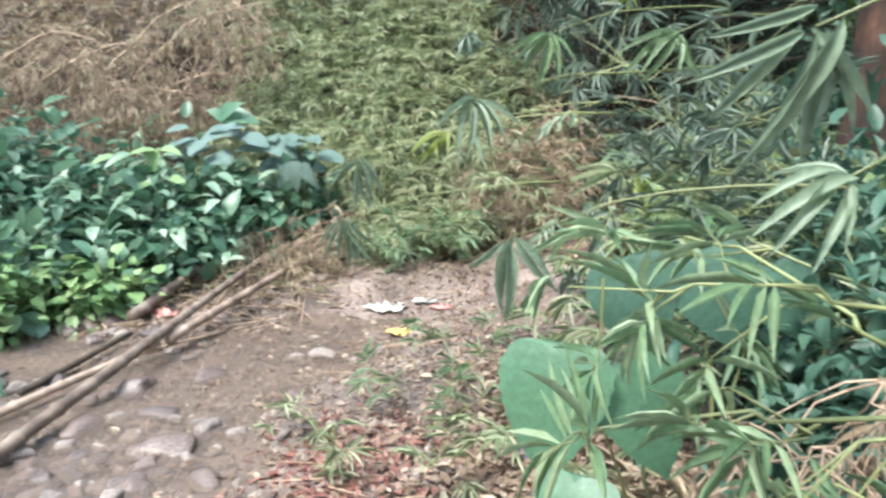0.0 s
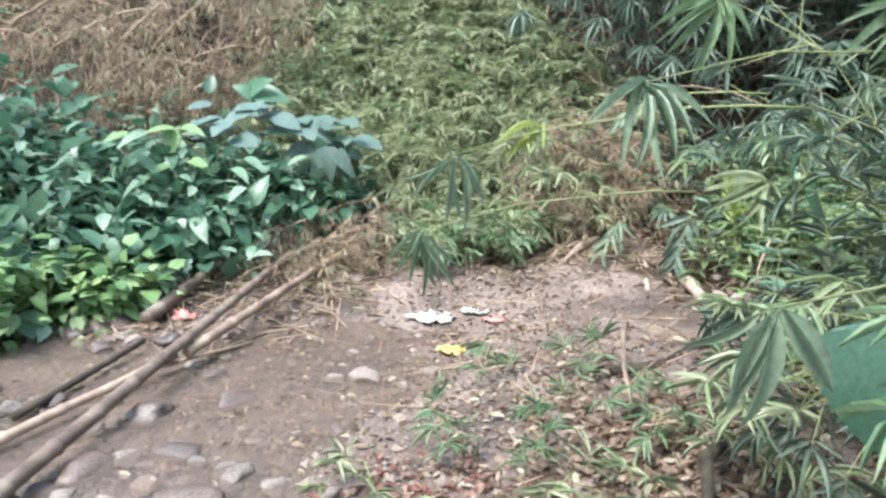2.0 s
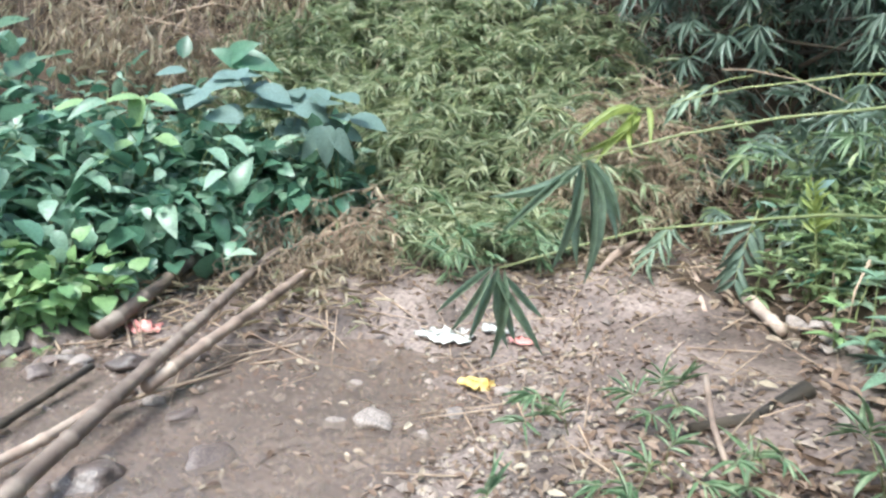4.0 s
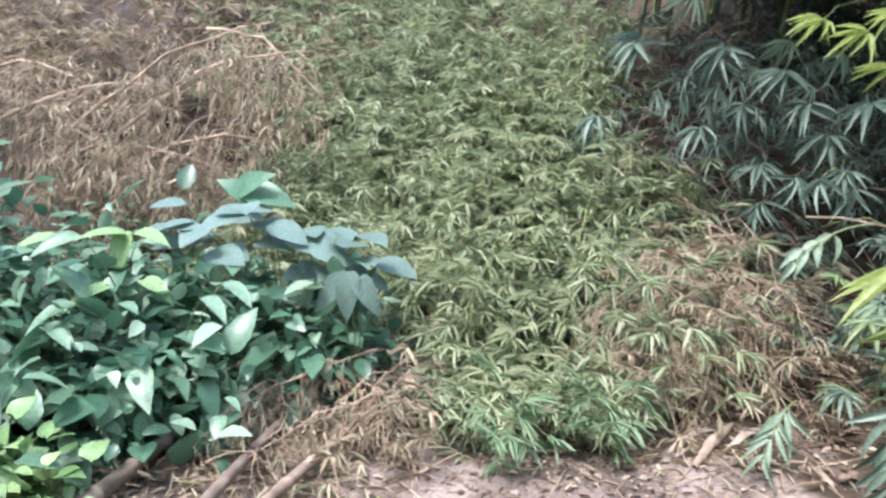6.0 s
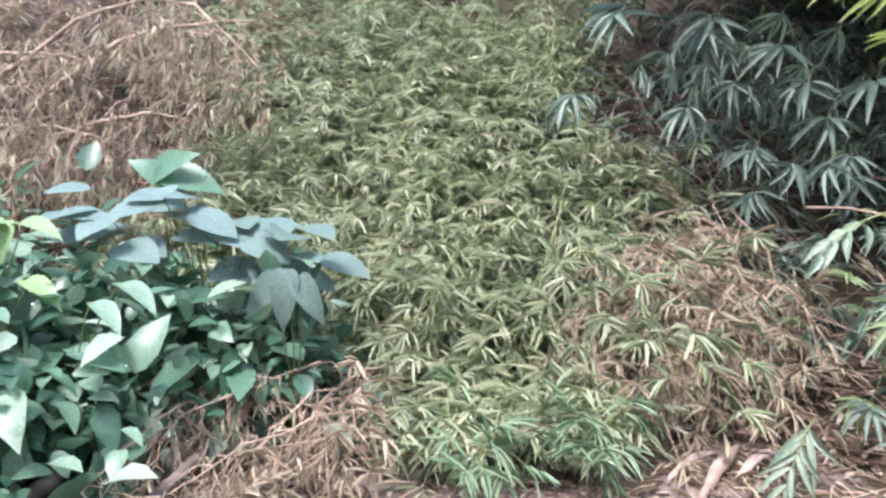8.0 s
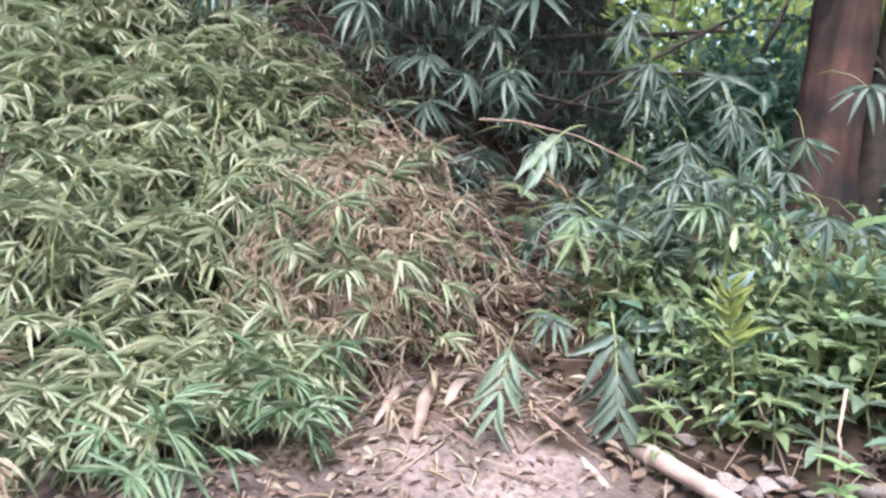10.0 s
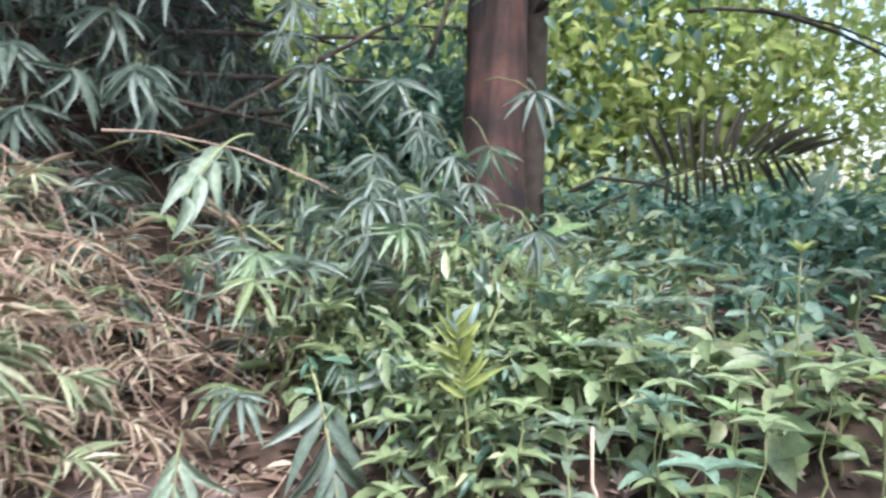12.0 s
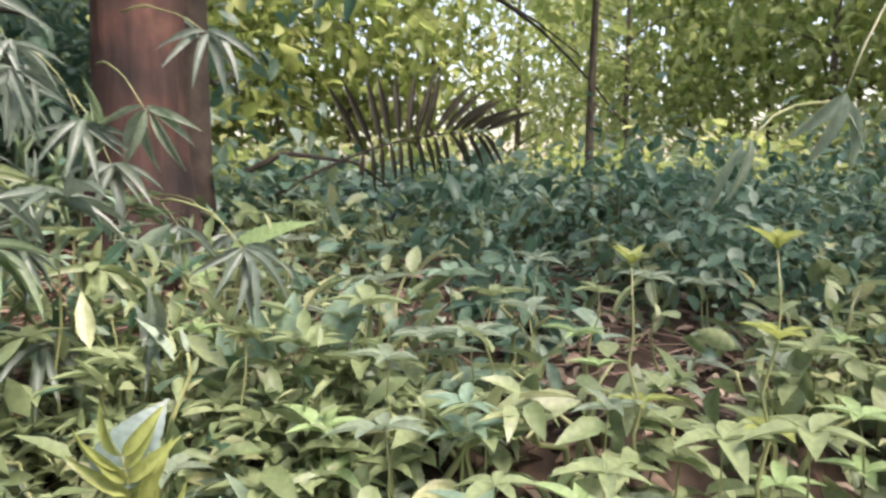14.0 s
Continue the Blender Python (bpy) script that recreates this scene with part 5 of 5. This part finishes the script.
for k in range(52):
    stone(rng.normal(-1.6, 0.42), rng.normal(2.95, 0.35), rng.uniform(0.03, 0.09), PALE if rng.random() < 0.65 else WET, "small rounded stone in the stream bed", 0.4)
for k in range(45):
    stone(rng.normal(-2.5, 0.4), rng.normal(4.4, 0.6), rng.uniform(0.03, 0.09), PALE if rng.random() < 0.5 else WET, "small rounded stone beside the poles", 0.25)
for k in range(24):
    stone(rng.normal(1.62, 0.12), rng.normal(5.1, 0.25), rng.uniform(0.03, 0.07), PALE, "pale stone in the eroded bank", 0.3)


def crumple(x, y, size, mat, label, tall=0.6, name="plastic_scrap", turn=0.0, up=0.0):
    """A crumpled scrap of sheet."""
    n = 9
    g = np.random.default_rng(int(abs(x * 100 + y * 10)))
    u, v = np.meshgrid(np.linspace(-1, 1, n), np.linspace(-1, 1, n))
    z = tall * np.abs(g.normal(size=(n, n))) * 0.35 * (1 - 0.6 * np.hypot(u, v) / 1.4)
    X = u + 0.16 * g.normal(size=(n, n))
    Y = v * 0.7 + 0.14 * g.normal(size=(n, n))
    V = np.stack([X, Y, z], -1).reshape(-1, 3) * size
    i, j = np.meshgrid(np.arange(n - 1), np.arange(n - 1))
    a = (j * n + i).ravel()
    keep = (np.hypot(u, v)[:-1, :-1].ravel() < 1.25)
    F = np.stack([a, a + 1, a + n + 1, a + n], 1)[keep]
    ob = new(name, mesh_from(name, V, F, mat))
    ob.matrix_world = pose(x, y, float(height(x, y)) + 0.01 + up, 0, 0, turn)
    m = ob.modifiers.new("thickness", "SOLIDIFY")
    m.thickness = 0.003
    return tagged(ob, label, "litter", "litter")


crumple(-0.48, 5.55, 0.16, WHITE_PLASTIC, "crumpled dirty white plastic lying on the mud")
crumple(-0.15, 5.6, 0.1, WHITE_PLASTIC, "crumpled pale plastic scrap lying on the mud")
crumple(-0.02, 5.45, 0.08, PINK_PLASTIC, "faded pinkish plastic scrap lying on the mud")
crumple(-0.32, 4.87, 0.09, YELLOW_PLASTIC, "ochre yellow plastic scrap lying on the mud", 0.9)
crumple(-2.32, 5.42, 0.1, PINK_PLASTIC, "crumpled pink plastic bag beside the poles", 1.0)
crumple(-2.9, 5.75, 0.17, WHITE_PLASTIC, "crumpled white plastic bag below the thicket", 1.2)
crumple(0.42, 2.72, 0.07, VIOLET_PLASTIC, "crumpled violet plastic scrap in the litter", 1.0)
crumple(0.92, 7.05, 0.06, WHITE_PLASTIC, "small white plastic scrap on the slope", 0.8, up=0.03)
crumple(1.3, 3.6, 0.05, WHITE_PLASTIC, "small white plastic scrap on the bank", 0.8)
crumple(1.62, 4.2, 0.05, WHITE_PLASTIC, "small white plastic scrap among the seedlings", 0.8, up=0.15)


def sheath(a, b, width, label, mat, curl=0.5, seed=0):
    """A dry bamboo sheath: a curled shell with torn ends, thick and hollow."""
    P = bend(a, b, -0.02, 9, 0.012, seed)
    g = np.random.default_rng(seed + 5)
    ax = unit(P[-1] - P[0])
    side = unit(np.cross(ax, [0, 0, 1.0]))
    up = np.cross(side, ax)
    w = width * np.sin(np.linspace(0.5, 2.75, 9)) * (0.85 + 0.3 * g.random(9))
    V = []
    for k in range(9):
        for j in range(7):
            u = (j - 3) / 3
            V.append(P[k] + side * w[k] * math.sin(u * (1 + curl)) / (1 + curl) * 1.3 + up * w[k] * (0.9 * math.cos(u * (1 + curl)) + 0.06 * g.normal()))
    F = [(k * 7 + j, k * 7 + j + 1, k * 7 + j + 8, k * 7 + j + 7) for k in range(8) for j in range(6)]
    o = np.array(a, float)
    ob = new("bamboo_sheath", mesh_from("bamboo_sheath", np.array(V) - o, np.array(F), mat))
    ob.matrix_world = pose(*a)
    m = ob.modifiers.new("thickness", "SOLIDIFY")
    m.thickness = 0.004
    return tagged(ob, label, "bamboo sheath", "sheaths on the bank")


sheath(bed(0.56, 6.08, 0.02), bed(0.93, 6.46, 0.09), 0.042, "dark brown curled bamboo sheath lying on the bank", CULM_TAN, 0.6, 1)
for k, (x0, y0, x1, y1, w) in enumerate(((0.62, 6.42, 0.84, 6.52, 0.028), (0.8, 6.2, 1.0, 6.3, 0.026), (0.9, 6.46, 1.06, 6.32, 0.022), (0.5, 6.3, 0.7, 6.42, 0.018))):
    sheath(bed(x0, y0, 0.02), bed(x1, y1, 0.06), w, "pale torn bamboo sheath lying on the bank", SHEATH, 0.1, k + 3)


def scatter_litter(name, label, n, place, size, mat, ratio, lift=0.012, tilt=0.35, shapes=OVATE, category="leaf litter"):
    x, y = place(n)
    P = np.stack([x, y, np.maximum(height(x, y), 0.004) + lift * (0.4 + rng.random(n))], 1)
    a = rng.uniform(0, 6.283, n)
    A = np.stack([np.cos(a), np.sin(a), rng.normal(0, tilt * 0.6, n)], 1)
    N = np.array([0, 0, 1.0]) + rng.normal(size=(n, 3)) * tilt
    L = size * (0.5 + rng.random(n))
    ob = new(name, mesh_from(name, *leaves(shapes, P, A, N, L, L * ratio), mat))
    return tagged(ob, label, category, "", "stuff")


scatter_litter("leaf_litter", "fallen brown and pale leaves over the gravel shelf", 5200, lambda n: (rng.normal(0.15, 0.6, n), rng.uniform(1.6, 6.6, n)), 0.045, LITTER, 0.42)
scatter_litter("leaf_litter", "matted brown leaves on the near shelf", 3200, lambda n: (rng.normal(0.6, 0.35, n), rng.normal(2.9, 0.6, n)), 0.06, LITTER, 0.4, 0.03, 0.6)
scatter_litter("leaf_litter", "reddish fallen leaves on the stream bed", 900, lambda n: (rng.normal(-0.45, 0.22, n), rng.normal(2.85, 0.3, n)), 0.045, RED_LITTER, 0.45)
scatter_litter("leaf_litter", "dark wet leaves caught in the shallow stream", 380, lambda n: (rng.normal(-1.3, 0.55, n), rng.uniform(2.2, 6.2, n)), 0.05, LITTER, 0.4)
scatter_litter("leaf_litter", "fallen leaves below the thicket", 1500, lambda n: (rng.uniform(-3.2, -1.2, n), rng.uniform(4.8, 7.2, n)), 0.06, LITTER, 0.35)
scatter_litter("leaf_litter", "fallen leaves on the bank among the plants", 5000, lambda n: (rng.uniform(1.2, 5.5, n), rng.uniform(2.2, 7.6, n)), 0.075, LITTER, 0.4, 0.03)
scatter_litter("straw_litter", "pale bamboo shreds and straw on the bank", 260, lambda n: (rng.normal(0.8, 0.28, n), rng.normal(6.25, 0.2, n)), 0.13, DRY, 0.07, 0.03, 0.35, LANCE)
scatter_litter("straw_litter", "brown straw below the dry bamboo", 620, lambda n: (rng.uniform(-2.7, -0.9, n), rng.uniform(5.5, 7.4, n)), 0.15, DRY, 0.07, 0.06, 0.5, LANCE)
scatter_litter("straw_litter", "dead bamboo leaves over the slope", 5200, lambda n: (rng.uniform(-4.5, 4.2, n), rng.uniform(6.6, 11.0, n)), 0.14, LITTER, 0.13, 0.06, 0.6, LANCE)
scatter_litter("grass", "grey-green dead grass on the near bank", 700, lambda n: (rng.uniform(0.5, 1.2, n), rng.uniform(0.9, 2.3, n)), 0.22, DRY, 0.06, 0.05, 0.7, LANCE)


def gravel(n, cx, cy, sx, sy, lo, hi):
    V0 = np.array([(1, 0, 0), (-1, 0, 0), (0, 1, 0), (0, -1, 0), (0, 0, 0.7), (0, 0, -0.7)], float)
    F0 = np.array([(0, 2, 4), (2, 1, 4), (1, 3, 4), (3, 0, 4), (2, 0, 5), (1, 2, 5), (3, 1, 5), (0, 3, 5)])
    x, y = rng.normal(cx, sx, n), rng.normal(cy, sy, n)
    q = rng.uniform(lo, hi, n)
    V = V0[None] * (q[:, None, None] * (0.6 + 0.6 * rng.random((n, 6, 1))))
    c = np.stack([x, y, np.maximum(height(x, y), -0.03) + q * 0.2], 1)
    V = (V + c[:, None]).reshape(-1, 3)
    F = (F0[None] + (np.arange(n) * 6)[:, None, None]).reshape(-1, 3)
    tagged(new("gravel", mesh_from("gravel", V, F, GRAVEL, False)), "brown gravel scattered over the stream bed", "gravel", "", "stuff")


gravel(1500, -1.5, 3.0, 0.6, 0.7, 0.006, 0.022)
gravel(160, -0.8, 3.8, 0.8, 1.2, 0.02, 0.045)
gravel(2600, -0.2, 3.8, 0.7, 1.1, 0.005, 0.018)
gravel(1400, -2.5, 4.8, 0.5, 0.7, 0.006, 0.025)
gravel(500, -1.3, 3.7, 0.6, 1.1, 0.012, 0.034)
gravel(90, -1.2, 4.2, 0.5, 0.8, 0.025, 0.05)


def loose_sticks(n, xr, yr, label, long=0.3, r=0.004):
    x, y = rng.uniform(*xr, n), rng.uniform(*yr, n)
    a = rng.uniform(0, 6.283, n)
    l = long * (0.4 + rng.random(n))
    P0 = np.stack([x, y, height(x, y) + 0.015], 1)
    X1, Y1 = x + np.cos(a) * l, y + np.sin(a) * l
    P1 = np.stack([X1, Y1, height(X1, Y1) + 0.02 + 0.08 * rng.random(n)], 1)
    tagged(new("loose_sticks", mesh_from("loose_sticks", *sticks(P0, P1, r * (0.6 + rng.random(n)), r * 0.5, 5), TWIG)), label, "sticks", "", "stuff")


loose_sticks(160, (-0.6, 1.3), (2.0, 6.6), "dry twigs lying on the gravel shelf")
loose_sticks(150, (-2.8, -0.9), (5.0, 7.4), "dry twigs heaped by the poles", 0.45, 0.006)
loose_sticks(220, (1.3, 4.5), (2.5, 7.4), "dry twigs on the bank", 0.5, 0.0035)
for x, y, w, d in ((3.5, 5.0, 0.6, 0.35), (2.75, 5.25, 0.35, 0.2), (3.2, 4.05, 0.4, 0.25), (3.5, 6.9, 0.8, 0.6)):
    loose_sticks(26, (x - w, x + w), (y - d, y + d), "tangle of dry brown twigs between the plants", 0.35, 0.003)
loose_sticks(260, (-4.0, 3.5), (7.0, 10.5), "bare bamboo twigs over the slope", 0.7, 0.006)


# ---- denser leaves over the east bank and before the tree ----
for k in range(14):
    x, y = rng.uniform(1.4, 2.5), rng.uniform(3.7, 5.0)
    seedling(x, y, rng.uniform(0.25, 0.48), 2, rng.uniform(0.14, 0.2), "young plant with pale green lance-shaped leaves", VINE_PALE if k % 2 else PALE_BAMBOO, FINE_LANCE, 0.34, group="pale seedlings", lift=0.2)
for k in range(44):
    x, y = rng.uniform(1.15, 2.9), rng.uniform(5.55, 7.1)
    if x < 1.5 and y < 5.9:
        continue
    c = hill_point(x, y, rng.uniform(0.15, 0.85))
    fan(c, hill_point(x + rng.uniform(0.0, 0.25), y + rng.uniform(0.05, 0.2), 0.0), int(rng.integers(6, 10)), rng.uniform(0.17, 0.27), "small bamboo plant with a hand of leaves", (BAMBOO_DARK_SHADED, HERB, BAMBOO_DARK_SHADED, BAMBOO_FRESH)[k % 4], 0.15, 1.3, (-0.4, -0.35, -0.4 + 0.45 * (k % 3)), (-0.5, -0.6, 0.7), group="small bamboo on the bank", name="bamboo_plant")
for k in range(10):
    x, y = rng.uniform(1.9, 3.4), rng.uniform(6.2, 7.3)
    z = rng.uniform(1.35, 2.75)
    fan((x, y, z), (x + rng.uniform(0.2, 0.5), y + rng.uniform(0.2, 0.5), z + rng.uniform(0.05, 0.25)), int(rng.integers(6, 10)), rng.uniform(0.2, 0.3), "bamboo twig with a spread hand of grey-green leaves", BAMBOO_DARK_SHADED, 0.14, 1.2, (-0.3, -0.3, -0.7), (-0.6, -0.5, 0.5))
for k in range(32):
    x, y = rng.uniform(1.75, 2.7), rng.uniform(5.0, 6.3)
    q = rng.uniform(0.16, 0.3)
    shrub(x, y, q, q, rng.uniform(0.22, 0.5), int(rng.integers(80, 140)), "low green broadleaf undergrowth on the bank", HERB if rng.random() < 0.75 else BROAD, rng.uniform(0.06, 0.095), LANCE, "bank undergrowth", "undergrowth", "undergrowth", flat=0.6, mixed_size=0.8, slim=0.5)
for k in range(26):
    x, y = rng.uniform(1.6, 2.3), rng.uniform(5.0, 6.2)
    seedling(x, y, rng.uniform(0.2, 0.5), int(rng.integers(2, 4)), rng.uniform(0.12, 0.19), "young broadleaf plant on the bank", HERB if k % 4 else PALE_BAMBOO, group="bank seedlings")
for k in range(4):
    x, y = rng.uniform(2.7, 3.3), rng.uniform(5.5, 5.95)
    z = rng.uniform(1.35, 2.3)
    fan((x, y, z), (x + rng.uniform(0.1, 0.3), y + rng.uniform(0.2, 0.5), z + rng.uniform(0.1, 0.3)), int(rng.integers(5, 9)), rng.uniform(0.2, 0.3), "bamboo twig with a spread hand of grey-green leaves", BAMBOO_DARK_SHADED, 0.15, 1.2, (-0.4, -0.2, -0.5), (-0.7, -0.3, 0.5))
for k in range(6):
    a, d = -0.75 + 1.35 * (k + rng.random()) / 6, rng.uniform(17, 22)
    tree(0.6 + d * math.cos(a), 4.6 + d * math.sin(a), 0.1, rng.uniform(6, 9), "woodland tree with yellow-green leaves, sunlight put into their colour", BARK_GREY, SUNLIT, 3.2, 1500, 0.26, group="woodland trees", low=0.12)
# hands of leaves hanging in the hollow, in the leaf colour darkened for shade
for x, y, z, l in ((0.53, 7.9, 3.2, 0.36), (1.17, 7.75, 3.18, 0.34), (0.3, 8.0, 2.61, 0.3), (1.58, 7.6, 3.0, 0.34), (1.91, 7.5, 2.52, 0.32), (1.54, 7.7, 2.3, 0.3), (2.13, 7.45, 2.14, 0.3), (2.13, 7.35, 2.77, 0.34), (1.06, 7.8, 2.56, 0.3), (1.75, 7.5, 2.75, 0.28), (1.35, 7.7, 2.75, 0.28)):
    fan((x, y, z), (x + 0.3, y + 0.3, z + 0.25), int(rng.integers(6, 10)), l, "bamboo twig with a spread hand of grey-green leaves", BAMBOO_DARK_SHADED, 0.15, 1.2, (-0.4, -0.4, -0.6), (-0.4, -0.6, 0.7))
